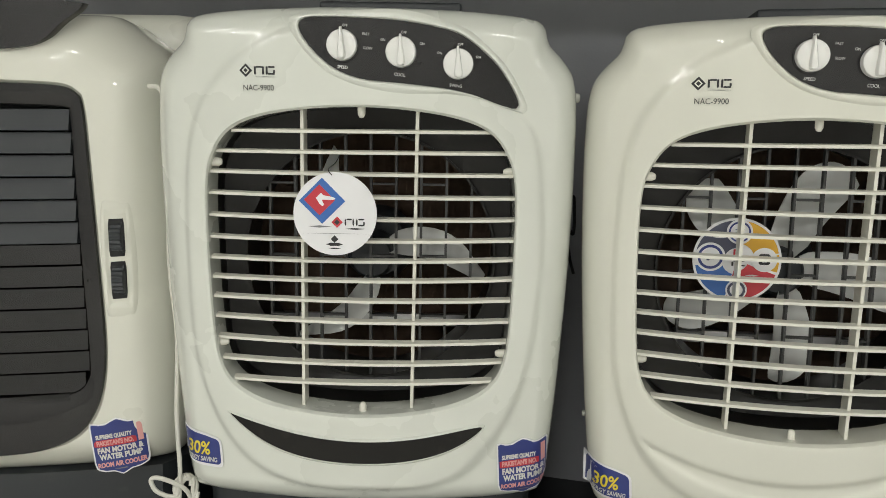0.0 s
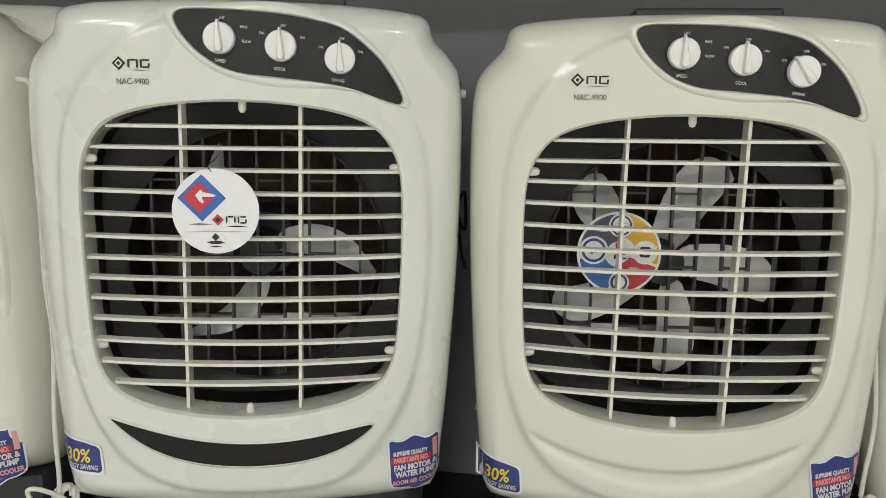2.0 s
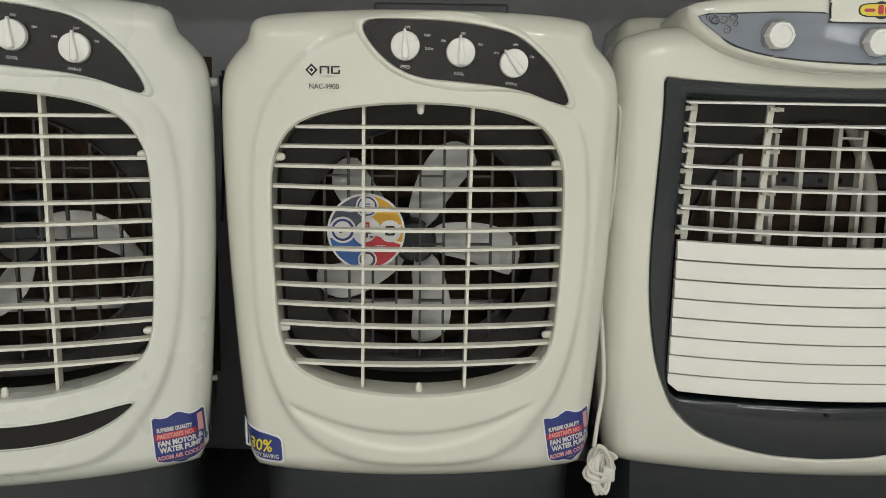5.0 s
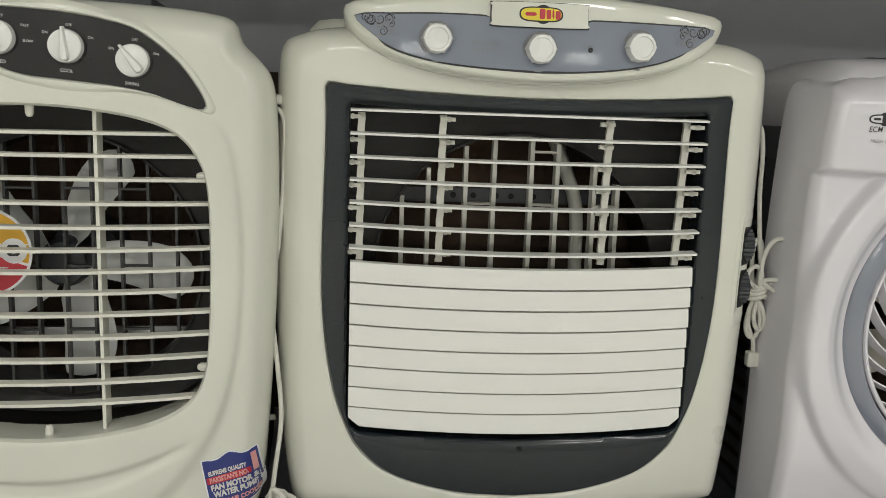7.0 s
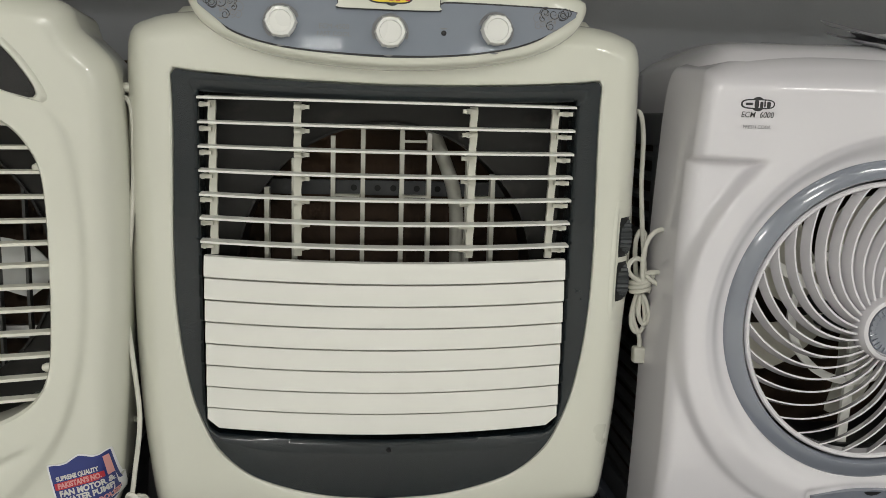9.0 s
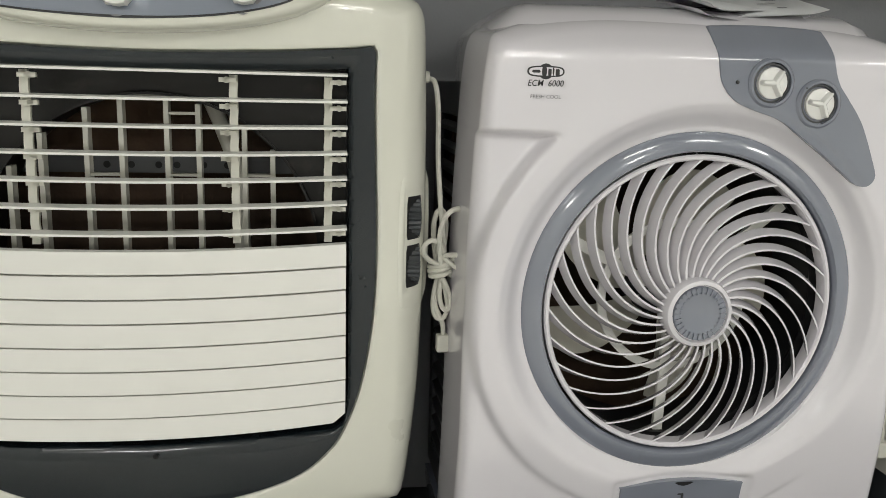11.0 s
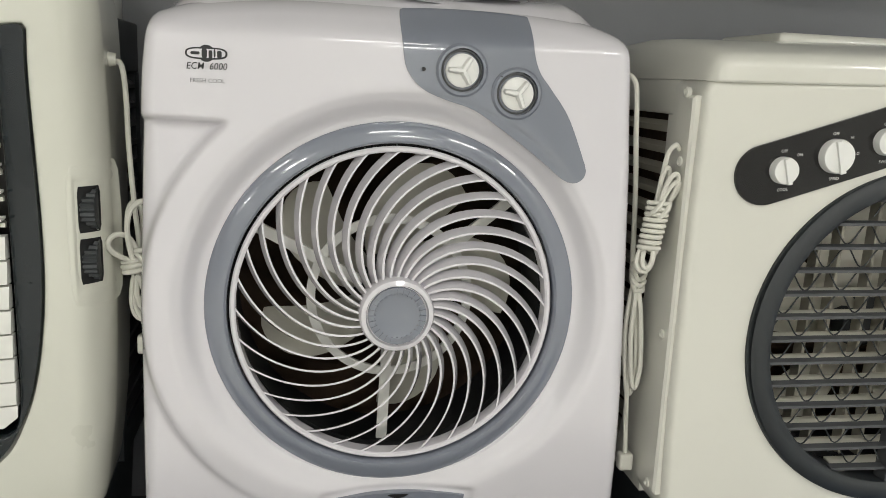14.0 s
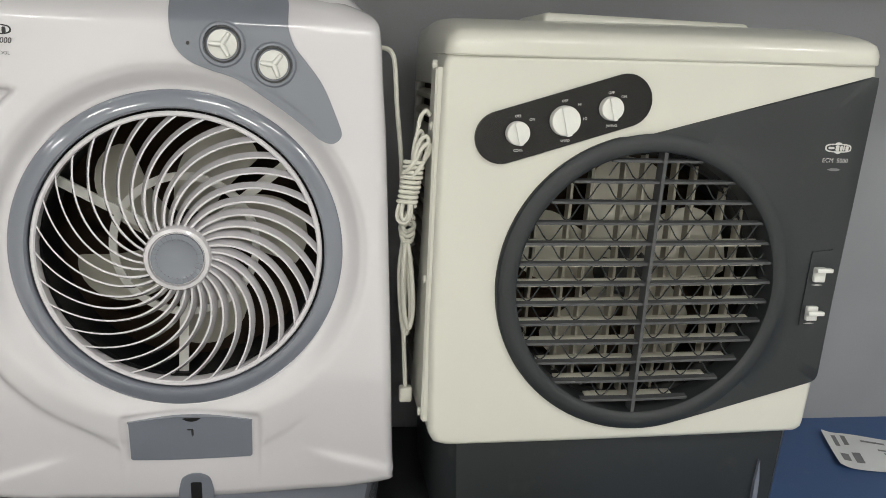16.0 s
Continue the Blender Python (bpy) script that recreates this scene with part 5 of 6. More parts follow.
# ---------------------------------------------------------------- two-tone cooler with a round barred grille
def two_tone_cooler(m):
    top = thing("air_cooler", m, "ivory and charcoal air cooler with round dark grille", "air cooler", "air coolers in the row")
    outer = [(-0.405, 0.957), (-0.39, 0.9575), (0.0, 0.966), (0.36, 0.974), (0.373, 0.973), (0.379, 0.94), (0.365, 0.74), (0.351, 0.53), (0.342, 0.38), (0.333, 0.282), (0.329, 0.268), (0.315, 0.262), (0.0, 0.255), (-0.38, 0.246), (-0.402, 0.252), (-0.413, 0.27), (-0.418, 0.45), (-0.417, 0.75), (-0.414, 0.94)]
    c = (-0.025, 0.558)
    R = 0.243
    fn = lambda u, z: 0.004 + 0.05 * u * u
    hole = circle(c, R + 0.012, 120)
    shell("front_housing", outer, hole, c, fn, IVORY, top, depth=0.12, r=0.014, lip=0.004, duct=0.03, rings=40, n=360)
    # lid over the top
    sl = (0.974 - 0.957) / 0.77
    prof = [(0.0035, -0.0035), (0.001, -0.0005), (0.001, 0.018), (0.004, 0.027), (0.009, 0.035), (0.025, 0.042), (0.06, 0.05), (0.12, 0.059), (0.2, 0.066), (0.3, 0.069), (0.46, 0.062), (0.47, 0.0025)]
    loops = []
    for u, k, ins in ((-0.4125, 0.2, 0.045), (-0.4118, 0.4, 0.03), (-0.4095, 0.6, 0.018), (-0.405, 0.78, 0.0095), (-0.398, 0.9, 0.0045), (-0.388, 0.97, 0.0015), (-0.37, 1.0, 0.0), (-0.18, 1.02, 0.0), (0.0, 1.03, 0.0), (0.18, 1.02, 0.0), (0.345, 1.0, 0.0), (0.358, 0.97, 0.0015), (0.367, 0.9, 0.0045), (0.3735, 0.78, 0.0095), (0.377, 0.6, 0.018), (0.379, 0.4, 0.03), (0.3795, 0.2, 0.045)):
        loops.append([(u, y + (ins if y < 0.2 else -ins), 0.963 + sl * u + z * k) for y, z in prof])
    loft("top_cover", loops, IVORY, top, "ivory top cover", cap0=True, cap1=True)
    box("fill_lid", -0.2, 0.22, 0.2, 0.42, 1.01, 1.042, IVORY, top, bevel=0.014)
    # charcoal plate
    arc = [(c[0] + 0.281 * math.cos(radians(a)), c[1] + 0.278 * math.sin(radians(a))) for a in range(106, 289, 3)]
    plate = arc + [(0.33, 0.366), (0.339, 0.37), (0.3445, 0.381), (0.352, 0.53), (0.3665, 0.74), (0.3795, 0.945), (0.376, 0.952), (0.366, 0.949), (0.1, 0.874), (-0.06, 0.828)]
    n = 360
    po, ci = radial(plate, c, n), radial(circle(c, R, 180), c, n)
    loops = [[(u, fn(u, z) + 0.008, z) for u, z in po]]
    for w, dy in ((0.0, -0.002), (0.02, -0.0045), (0.3, -0.0045), (0.6, -0.005)):
        loops.append([(u, fn(u, z) + dy, z) for u, z in po + (ci - po) * w])
    ring = lambda r, dy: [(c[0] + r * math.cos(2 * math.pi * i / n), 0.004 + dy, c[1] + r * math.sin(2 * math.pi * i / n)) for i in range(n)]
    loops += [ring(R + 0.0335, -0.0062), ring(R + 0.03, -0.0085), ring(R + 0.023, -0.0118), ring(R + 0.014, -0.013), ring(R + 0.006, -0.0115), ring(R + 0.001, -0.006), ring(R - 0.001, 0.05)]
    loft("charcoal_plate", loops, CHARM, top, "charcoal front plate with moulded ring")
    # grille
    zs_list = [0.786 - 0.0373 * i for i in range(13)]
    for i, z in enumerate(zs_list):
        h = math.sqrt(max(0.0, R * R - (z - c[1]) ** 2))
        if h < 0.03:
            continue
        g = lambda u: 0.018 * u
        bar("grille_slat", [(c[0] - h, 0.012, z + g(-h)), (c[0], 0.008, z), (c[0] + h, 0.012, z + g(h))], (0, 0, 0.0024), (0, 0.0065, 0.001), FRAMEGREY, top)
        if i < 12:
            zl = z - 0.0373
            h2 = min(h, math.sqrt(max(0.0, R * R - (zl - c[1]) ** 2)))
            if h2 > 0.04:
                pts = []
                m_ = int(2 * h2 / 0.0055)
                for k in range(m_ + 1):
                    u = -h2 + 2 * h2 * k / m_
                    pts.append((c[0] + u, 0.02, z - 0.0186 + g(u) + 0.0165 * math.cos(2 * math.pi * (u + 0.03 * (i % 2)) / 0.062)))
                tube("zigzag_wire", pts, 0.0013, CHARM, top, n=5, smooth_it=False)
    bar("grille_upright", [(c[0] - 0.005, 0.012, c[1] - R), (c[0], 0.01, c[1]), (c[0] + 0.011, 0.012, c[1] + R)], (0.0032, 0, 0), (0, 0.014, 0), FRAMEGREY, top)
    # inner cream grid
    for k in range(9):
        u = c[0] - 0.2 + 0.05 * k + (0.008 if k % 2 else -0.004)
        h = math.sqrt(max(0.0, R * R - (u - c[0]) ** 2)) - 0.01
        if h > 0.03:
            bar("guard_rib", [(u, 0.085, c[1] - h), (u + 0.01, 0.085, c[1] + h)], (0.0027, 0, 0), (0, 0.012, 0), DUSTYRIB, top)
    for k, z in enumerate(zs_list[4:]):
        z -= 0.006
        h = math.sqrt(max(0.0, R * R - (z - c[1]) ** 2)) - 0.004
        if h > 0.03:
            bar("guard_slat", [(c[0] - h, 0.04, z - 0.018 * h), (c[0] + h, 0.04, z + 0.018 * h)], (0, 0, 0.0028), (0, 0.0125, 0.002), BLADEDIM, top)
    shroud(top, hole, c, lambda u, z: 0.0, 0.07, c, R - 0.01, INSIDE, back=0.33)
    fan(top, c, 0.135, 0.22, (30, 102, 174, 246, 318), BLADEDIM, 0.05, 0.15, 0.035)
    # pill shaped control panel
    a0, a1, r = (-0.312, 0.817), (-0.095, 0.889), 0.0455
    ang = math.degrees(math.atan2(a1[1] - a0[1], a1[0] - a0[0]))
    pill = [(a0[0] + r * math.cos(radians(t)), a0[1] + r * math.sin(radians(t))) for t in np.linspace(90 + ang, 270 + ang, 24)]
    pill += [(a1[0] + r * math.cos(radians(t)), a1[1] + r * math.sin(radians(t))) for t in np.linspace(-90 + ang, 90 + ang, 24)]
    pn = patch("control_panel", pill, fn, 0.005, 0.01, BLACKGLOSS, top, "charcoal pill-shaped control panel", n=200, rings=12, c=(-0.203, 0.8535), edge=0.003)
    pf = lambda u, z: fn(u, z) - 0.005
    for (u, z), rr, texts in (((-0.285, 0.826), 0.0205, (("OFF", 0.0, 0.03), ("ON", 0.026, 0.025), ("COOL", 0.004, -0.031))), ((-0.204, 0.85), 0.026, (("OFF", -0.002, 0.035), ("HI", 0.026, 0.03), ("LO", 0.038, 0.005), ("SPEED", 0.004, -0.036))), ((-0.124, 0.874), 0.0205, (("OFF", -0.001, 0.028), ("ON", 0.023, 0.022), ("SWING", 0.004, -0.031)))):
        k = spin("knob", [(0.0, -0.003), (rr, -0.003), (rr, 0.01), (rr * 0.94, 0.014), (0.0, 0.0155)], (u, z), pf(u, z), KNOB, top, "white round knob", n=48)
        a = radians(-75)
        d = Vector((math.cos(a), 0, math.sin(a)))
        bar("pointer", [Vector((u, pf(u, z) - 0.0165, z)) - d * rr * 0.9, Vector((u, pf(u, z) - 0.0165, z)) + d * rr * 0.99], Vector((-d.z, 0, d.x)) * rr * 0.16, (0, 0.0028, 0), KNOB, k)
        for s, du, dz in texts:
            lettering("lettering", s, 0.0062, u + du * 0.95, z + dz * 0.95, pf, 0.0006, WHITEINK, pn, turn=6, wide=1.0, bold=0.01)
    # mark, model, switches
    ff = lambda u, z: fn(u, z) - 0.0045
    ou, oz = 0.315, 0.82
    oval = lambda ru, rz: [(ou + ru * np.sign(math.cos(t)) * abs(math.cos(t)) ** 0.5, oz + rz * np.sign(math.sin(t)) * abs(math.sin(t)) ** 0.75) for t in [2 * math.pi * i / 48 for i in range(48)]]
    mk = patch("mark", oval(0.0265, 0.0078), ff, 0.0006, 0.001, WHITEINK, top, n=80, rings=4, c=(ou, oz), edge=0.0002)
    patch("mark", circle((ou, oz), 0.0105, 40), ff, 0.0008, 0.001, WHITEINK, mk, n=48, rings=3, edge=0.0002)
    patch("mark_field", oval(0.0235, 0.0055), ff, 0.0012, 0.001, CHARM, mk, n=80, rings=4, c=(ou, oz), edge=0.0002)
    for x0, x1, z0, z1 in ((-0.021, -0.008, -0.002, 0.002), (-0.006, 0.001, -0.005, 0.005), (0.003, 0.008, -0.005, 0.004), (0.0095, 0.012, -0.005, 0.006), (0.014, 0.02, -0.005, 0.004)):
        patch("mark_stroke", [(ou + x0, oz + z0), (ou + x1, oz + z0), (ou + x1, oz + z1), (ou + x0, oz + z1)], ff, 0.0017, 0.001, WHITEINK, mk, n=16, rings=2, edge=0.0002)
    lettering("lettering", "ECM  5000", 0.0115, 0.312, 0.797, ff, 0.0008, WHITEINK, top)
    patch("print_bar", [(0.298, 0.778), (0.326, 0.778), (0.326, 0.783), (0.298, 0.783)], ff, 0.0006, 0.0005, GREYINK, top, n=16, rings=2, edge=0.0001)
    sw = patch("switch_plate", smooth_loop([(0.292, 0.622), (0.294, 0.627), (0.332, 0.63), (0.335, 0.625), (0.327, 0.49), (0.323, 0.486), (0.288, 0.486), (0.285, 0.49)], 3), ff, 0.003, 0.006, CHARM, top, "dark switch plate", n=80, rings=5, c=(0.31, 0.557), edge=0.002)
    for u, z, tip in ((0.31, 0.588, 0.006), (0.305, 0.513, -0.002)):
        b = box("switch", u - 0.011, u + 0.011, ff(u, z) - 0.012, ff(u, z) - 0.001, z - 0.018, z + 0.01, KNOB, sw, "white slide switch", bevel=0.003)
        box("switch_lever", u - 0.015, u + 0.017, ff(u, z) - 0.024, ff(u, z) - 0.012, z + tip - 0.003, z + tip + 0.005, KNOB, sw, bevel=0.002)
        patch("print_bar", [(u - 0.012, z - 0.026), (u + 0.012, z - 0.026), (u + 0.012, z - 0.0235), (u - 0.012, z - 0.0235)], ff, 0.0036, 0.0004, WHITEINK, sw, n=12, rings=2, edge=0.0001)
    # side: flange with screws, louvred panel
    x = -0.418
    edge = [(0.026, 0.93), (0.026, 0.29), (0.19, 0.285), (0.195, 0.3), (0.075, 0.91), (0.065, 0.93)]
    loft("side_flange", [[(x + dx, y, z) for y, z in edge] for dx in (0.008, -0.004)] + [[(x - 0.008, y + (0.004 if y < 0.1 else -0.004), z + (0.004 if z < 0.5 else -0.004)) for y, z in edge]], IVORY, top, cap0=True, cap1=True)
    for z in (0.934, 0.83, 0.555, 0.3):
        loops = [[(x - 0.008 - h, 0.05 + r * math.cos(t), z + r * math.sin(t)) for t in [2 * math.pi * i / 14 for i in range(14)]] for h, r in ((-0.004, 0.008), (0.003, 0.008), (0.004, 0.005), (0.002, 0.003))]
        loft("side_screw", loops, IVORY, top, cap0=True, cap1=True)
    rear(top, 0.4, 0.4, 0.25, 0.958, 0.115, 0.47, IVORY, grille=DUSTYRIB, cx=-0.01, slats=17, front=0.03, band=0.06, thick=0.005)
    tank(top, 0.362, 0.262, 0.035, 0.46, cx=-0.022, bow=0.05)
    patch("level_gauge", [(0.258, 0.04), (0.27, 0.04), (0.27, 0.19), (0.262, 0.19)], lambda u, z: 0.036 + 0.006, 0.008, 0.01, GREYBLUE, top, "pale water level gauge", n=40, rings=4, edge=0.002)
    return top


two_tone_cooler(MF)


# ---------------------------------------------------------------- cream cooler with closed dark louvres
def dark_louvre_cooler(m):
    top = thing("air_cooler", m, "cream air cooler with closed charcoal louvres", "air cooler", "air coolers in the row")
    cx = 0.04
    outer = smooth_loop(mirror([(0.0, 1.11), (0.2, 1.112), (0.31, 1.114), (0.345, 1.1), (0.375, 1.075), (0.4, 1.06), (0.416, 1.04), (0.422, 1.0), (0.425, 0.9), (0.428, 0.75), (0.428, 0.6), (0.426, 0.45), (0.422, 0.34), (0.41, 0.29), (0.37, 0.272), (0.2, 0.268), (0.0, 0.266)], cx), 5)
    rim_line = smooth_loop(mirror([(0.0, 0.993), (0.15, 0.991), (0.25, 0.987), (0.277, 0.977), (0.289, 0.955), (0.294, 0.85), (0.299, 0.7), (0.303, 0.56), (0.3, 0.48), (0.284, 0.41), (0.25, 0.36), (0.19, 0.333), (0.1, 0.325), (0.0, 0.323)], cx), 6)
    c = (cx, 0.66)
    fn = lambda u, z: -0.015 + 0.35 * (u - cx) ** 2
    shell("front_housing", outer, rim_line, c, fn, CREAM, top, depth=0.3, r=0.11, lip=0.006, duct=0.03, rings=40, n=260, taper=0.01)
    inner = smooth_loop(mirror([(0.0, 0.955), (0.2, 0.951), (0.262, 0.948), (0.267, 0.93), (0.27, 0.7), (0.274, 0.5), (0.268, 0.462), (0.25, 0.444), (0.2, 0.436), (0.0, 0.43)], cx), 6)
    fo, fi = radial(rim_line, c, 260), radial(inner, c, 260)
    loops = [[(u, fn(u, z) + dy, z) for u, z in fo + (fi - fo) * w] for w, dy in ((0.0, 0.01), (0.004, 0.0), (0.03, -0.004), (0.5, -0.003), (0.9, 0.002), (1.0, 0.008))]
    loops.append([(u, fn(u, z) + 0.04, z) for u, z in fi])
    loft("dark_surround", loops, BLACKGLOSS, top, "charcoal surround of the louvres")
    zs = np.linspace(0.948, 0.437, 14)
    for i in range(13):
        z1, z0 = zs[i], zs[i + 1]
        u0, u1 = span(inner, (z0 + z1) / 2)
        rows = []
        for z, dy in ((z0 + 0.001, 0.016), (z0 + 0.0012, 0.003), (z0 + 0.0025, 0.001), (z1 - 0.002, 0.005), (z1 - 0.001, 0.016)):
            rows.append([(u, fn(u, z) + dy + 0.004 - (0.008 * (z1 - z) / (z1 - z0) if i < 6 else 0.0), z) for u in np.linspace(u0 + 0.001, u1 - 0.001, 15)])
        verts = [v for r in rows for v in r]
        faces = [(a * 15 + b, a * 15 + b + 1, a * 15 + b + 16, a * 15 + b + 15) for a in range(4) for b in range(14)]
        faces.append(tuple(a * 15 for a in range(5)))
        faces.append(tuple(a * 15 + 14 for a in range(5)))
        # light on the upper six is put into colour: paler matt grey, black below
        link("louvre", verts, faces, CHARM if i < 6 else BLACKGLOSS, top)
    box("inner_back", cx - 0.28, cx + 0.28, 0.05, 0.06, 0.42, 0.96, INSIDE, top)
    # dark hood panel on top
    hp = smooth_loop(mirror([(0.0, 1.13), (0.15, 1.13), (0.285, 1.127), (0.302, 1.118), (0.27, 1.092), (0.235, 1.06), (0.19, 1.047), (0.08, 1.04), (0.0, 1.038)], cx), 5)
    patch("control_panel", hp, fn, 0.004, 0.02, BLACKGLOSS, top, "glossy charcoal control panel", n=200, rings=12, c=(cx, 1.085), edge=0.004)
    def fs(u, z):
        d = max(0.0, 0.468 - u)
        return fn(u, z) + (0.11 - math.sqrt(max(0.0, 0.11 ** 2 - max(0.0, 0.11 - d) ** 2)))
    wheel_box(top, 0.372, 0.683, fs, CREAM)
    for z in (0.772, 0.587):
        patch("print_bar", [(0.362, z), (0.37, z), (0.37, z + 0.0016), (0.362, z + 0.0016)], fn, 0.001, 0.0005, INK, top, n=10, rings=2, edge=0.0001)
    shield_sticker(top, (0.358, 0.332), fs, turn=5)
    box("rear_cover", cx - 0.4, 0.478, 0.24, 0.46, 0.9, 1.135, CREAM, top, bevel=0.05)
    rear(top, 0.405, 0.405, 0.27, 1.02, 0.29, 0.47, CREAM, cx=cx)
    tank(top, 0.415, 0.276, 0.02, 0.47, cx=cx, bow=0.3)
    loops = [[(x, 0.1 + r * math.cos(t), 0.982 + r * math.sin(t)) for t in [2 * math.pi * i / 20 for i in range(20)]] for x, r in ((0.44, 0.012), (0.472, 0.011), (0.478, 0.008))]
    loft("cord_outlet", loops, CREAM, top, cap0=True, cap1=True)
    return top


dark_louvre_cooler(MA)

# ---------------------------------------------------------------- cords and loose things
cord("power_cord", "white power cord hanging between two coolers", MB, [
    [(-0.385, 0.09, 0.984), (-0.362, 0.075, 0.98), (-0.352, 0.07, 0.95), (-0.353, 0.075, 0.88), (-0.358, 0.08, 0.68), (-0.35, 0.08, 0.55), (-0.356, 0.08, 0.4), (-0.354, 0.08, 0.29), (-0.36, 0.07, 0.25), (-0.39, 0.06, 0.262), (-0.4, 0.06, 0.285), (-0.38, 0.06, 0.287), (-0.345, 0.07, 0.265), (-0.335, 0.08, 0.24)],
    coil((-0.35, 0.08, 0.262), 0.014, 0.022, 3, (0.004, -0.004), seed=3)])
cord("power_cord", "white power cord coiled at the cooler's foot", MC, [
    [(0.33, 0.1, 0.962), (0.345, 0.09, 0.955), (0.352, 0.085, 0.93), (0.35, 0.09, 0.85), (0.341, 0.09, 0.74), (0.328, 0.095, 0.64), (0.338, 0.09, 0.53), (0.345, 0.09, 0.43), (0.335, 0.085, 0.34), (0.33, 0.08, 0.3)],
    coil((0.337, 0.07, 0.268), 0.02, 0.03, 4, (0.003, -0.003), seed=5),
    coil((0.345, 0.06, 0.28), 0.026, 0.016, 3, (-0.004, -0.008), depth=0.02, seed=6),
    coil((0.33, 0.055, 0.255), 0.013, 0.034, 3, (0.006, 0.002), depth=0.018, seed=7),
    [(0.325, 0.06, 0.29), (0.332, 0.05, 0.315), (0.35, 0.05, 0.3), (0.36, 0.055, 0.26), (0.35, 0.06, 0.23), (0.335, 0.06, 0.225)]], plug=(0.355, 0.06, 0.27))
cord("power_cord", "white power cord bundled with a knot beside thumb wheels", MD, [
    [(0.425, 0.115, 0.948), (0.438, 0.105, 0.942), (0.444, 0.1, 0.9), (0.446, 0.1, 0.82), (0.452, 0.095, 0.735), (0.458, 0.09, 0.67), (0.452, 0.09, 0.64)],
    loop_run((0.456, 0.078, 0.645), (0.478, 0.06, 0.745), 0.026),
    loop_run((0.45, 0.096, 0.64), (0.452, 0.1, 0.738), 0.012),
    loop_run((0.456, 0.08, 0.65), (0.425, 0.062, 0.69), 0.017),
    loop_run((0.456, 0.074, 0.665), (0.495, 0.05, 0.655), 0.013),
    wraps((0.45, 0.088, 0.652), (0.453, 0.088, 0.628), 0.017, 3, 31),
    loop_run((0.452, 0.09, 0.63), (0.456, 0.1, 0.552), 0.013),
    loop_run((0.455, 0.085, 0.625), (0.465, 0.09, 0.57), 0.009),
    [(0.452, 0.1, 0.62), (0.447, 0.1, 0.58), (0.46, 0.1, 0.545), (0.462, 0.1, 0.52)]], plug=(0.462, 0.1, 0.525))
cord("power_cord", "white power cord wound into a tight bundle", MF, [
    [(-0.43, 0.05, 0.848), (-0.438, 0.045, 0.855), (-0.447, 0.05, 0.84), (-0.453, 0.055, 0.79), (-0.458, 0.055, 0.75)],
    loop_run((-0.456, 0.05, 0.735), (-0.437, 0.035, 0.812), 0.011),
    loop_run((-0.455, 0.056, 0.735), (-0.445, 0.05, 0.82), 0.008),
    loop_run((-0.46, 0.05, 0.74), (-0.43, 0.04, 0.8), 0.009),
    wraps((-0.453, 0.05, 0.768), (-0.465, 0.05, 0.69), 0.0155, 9, 8),
    wraps((-0.447, 0.05, 0.75), (-0.462, 0.05, 0.765), 0.019, 1.5, 18),
    loop_run((-0.462, 0.05, 0.715), (-0.472, 0.048, 0.658), 0.0125),
    loop_run((-0.463, 0.045, 0.71), (-0.469, 0.042, 0.665), 0.007)], r=0.0038)
cord("power_cord", "white power cord hanging in long loops", MF, [
    [(-0.53, 0.12, 0.958), (-0.505, 0.1, 0.957), (-0.494, 0.09, 0.946), (-0.489, 0.09, 0.92), (-0.484, 0.09, 0.86), (-0.472, 0.1, 0.76), (-0.466, 0.1, 0.64)],
    [(-0.462, 0.1, 0.63), (-0.468, 0.1, 0.55), (-0.46, 0.1, 0.46), (-0.452, 0.1, 0.435), (-0.445, 0.1, 0.47), (-0.45, 0.1, 0.55), (-0.458, 0.1, 0.63)],
    [(-0.46, 0.09, 0.62), (-0.462, 0.09, 0.54), (-0.455, 0.09, 0.47), (-0.447, 0.09, 0.45), (-0.441, 0.09, 0.49), (-0.448, 0.09, 0.57), (-0.457, 0.09, 0.62)],
    coil((-0.457, 0.095, 0.655), 0.012, 0.012, 3, (0, -0.01), seed=4),
    [(-0.458, 0.1, 0.6), (-0.456, 0.1, 0.45), (-0.45, 0.1, 0.35), (-0.448, 0.1, 0.32)]], plug=(-0.448, 0.1, 0.33))
cord("black_cable", "thin black cable looped behind cream cooler", MB, [
    [(0.355, 0.25, 1.0), (0.36, 0.25, 0.9), (0.353, 0.25, 0.8), (0.36, 0.25, 0.74), (0.372, 0.25, 0.72), (0.37, 0.25, 0.79), (0.358, 0.25, 0.76), (0.365, 0.25, 0.68), (0.375, 0.25, 0.64)],
    [(0.35, 0.26, 0.99), (0.352, 0.26, 0.85), (0.345, 0.26, 0.7)]], r=0.003, mat=BLACKCORD)


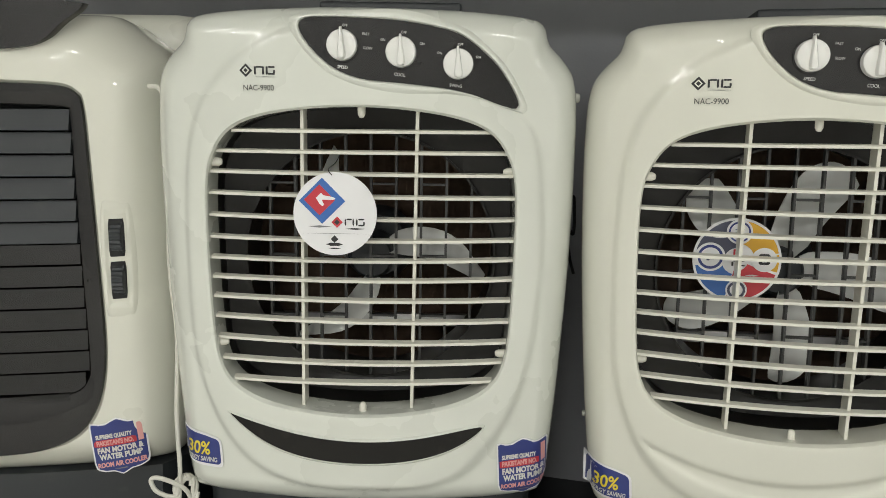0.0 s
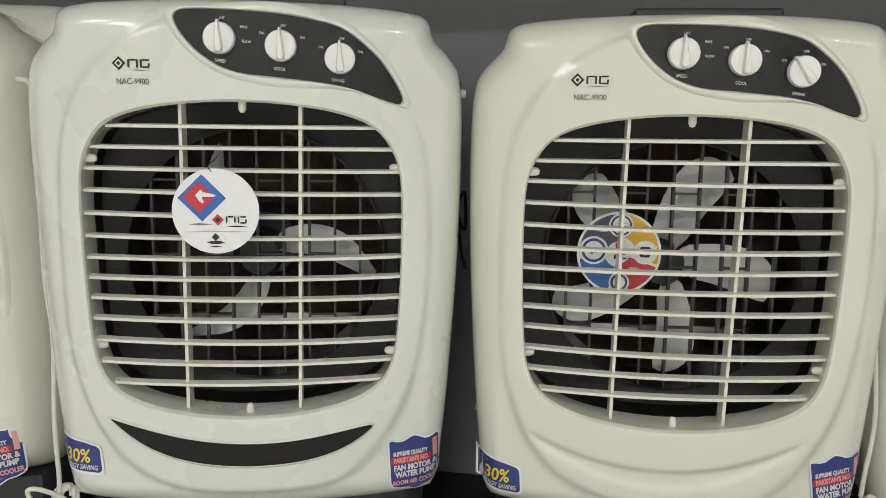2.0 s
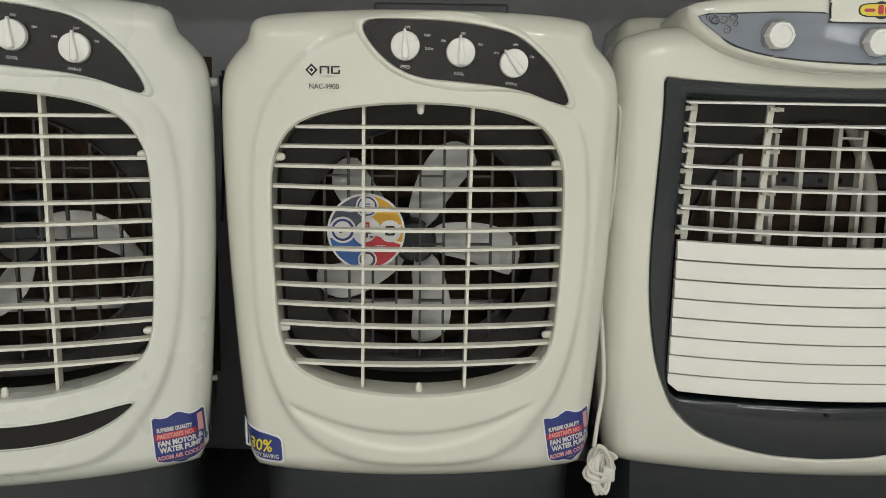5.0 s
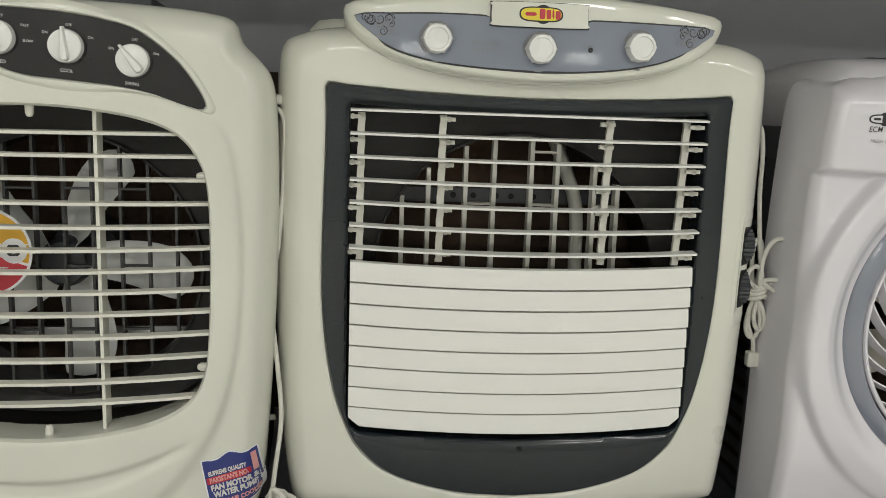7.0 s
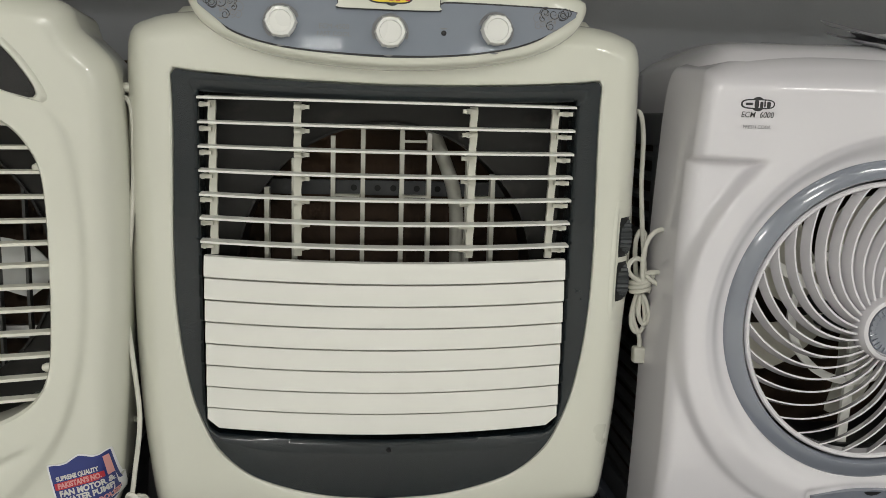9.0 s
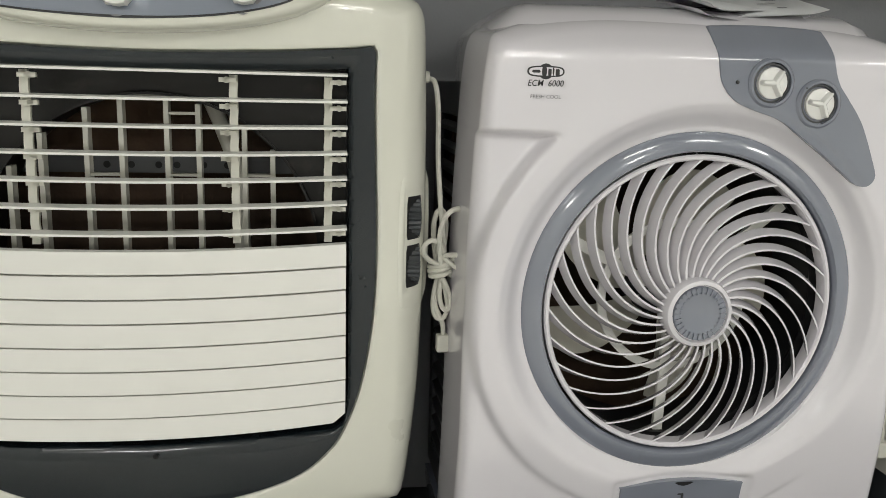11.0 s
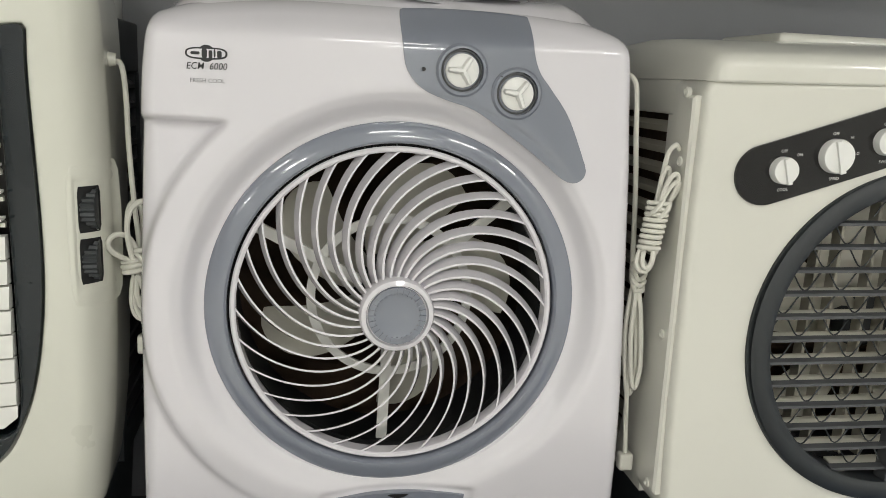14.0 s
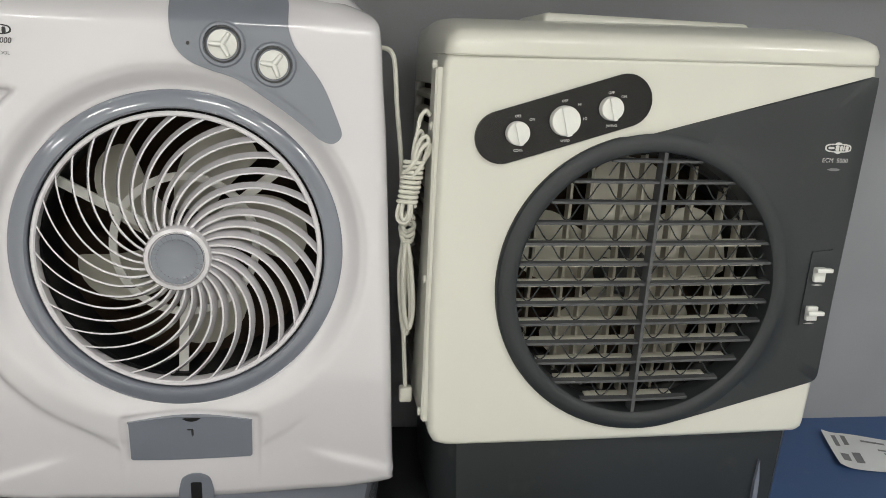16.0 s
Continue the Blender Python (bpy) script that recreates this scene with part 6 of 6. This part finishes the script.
def sheet(name, m, w, d, lift, label, marks, seed):
    """A limp sheet of paper with a curled edge and blurred print."""
    ob = thing(name, m, label, "paper")
    nx, ny = 14, 12
    f = lambda u, v: 0.002 + lift * max(0.0, abs(u) - 0.3) ** 2 * 4 + 0.003 * math.sin(5 * u + 3 * v + seed)
    verts, faces = [], []
    for s in (0, 1):
        for i in range(nx + 1):
            for j in range(ny + 1):
                u, v = i / nx - 0.5, j / ny - 0.5
                verts.append((u * w, v * d, f(u, v) + 0.003 + s * 0.0006))
    q = (nx + 1) * (ny + 1)
    for s in (0, 1):
        for i in range(nx):
            for j in range(ny):
                a = s * q + i * (ny + 1) + j
                faces.append((a, a + 1, a + ny + 2, a + ny + 1))
    link("page", verts, faces, PAPER, ob)
    for x0, x1, y0, y1 in marks:
        vv = [(x * w, y * d, f(x, y) + 0.0045) for x, y in ((x0, y0), (x1, y0), (x1, y1), (x0, y1))]
        link("print_bar", vv, [(0, 1, 2, 3)], GREYINK, ob, smooth=False)
    return ob


sheet("leaflet", Matrix.Translation((3.815, 0.765, 0)) @ pose(0, 0, 0, 0, 0, -36), 0.2, 0.205, 0.05, "crumpled white printed leaflet on the blue floor", [(-0.4, -0.34, 0.1, 0.4), (-0.28, -0.22, 0.15, 0.42), (-0.4, -0.3, -0.3, -0.1), (-0.25, -0.15, -0.32, -0.05), (-0.05, 0.25, 0.28, 0.34), (0.1, 0.25, 0.05, 0.1), (0.15, 0.3, -0.05, 0.0), (0.2, 0.42, -0.3, -0.16)], 1)
for i, (x, y, r) in enumerate(((0.08, 0.155, 12), (0.12, 0.16, -10), (0.07, 0.17, 25))):
    sheet("leaflet", ME @ pose(x, y, 1.066 + 0.007 * i, 14, 0, r), 0.22, 0.17, 0.055, "loose white paper sheet on top of a cooler", [(-0.3, 0.3, 0.2, 0.25), (-0.3, 0.2, 0.05, 0.1), (-0.3, 0.3, -0.15, -0.1)], i)
bx = thing("white_carton", MA @ pose(0.16, 0.12, 1.115), "small white carton on top of a cooler", "carton")
box("carton", -0.09, 0.09, -0.06, 0.06, 0.0, 0.07, PAPER, bx, bevel=0.004)
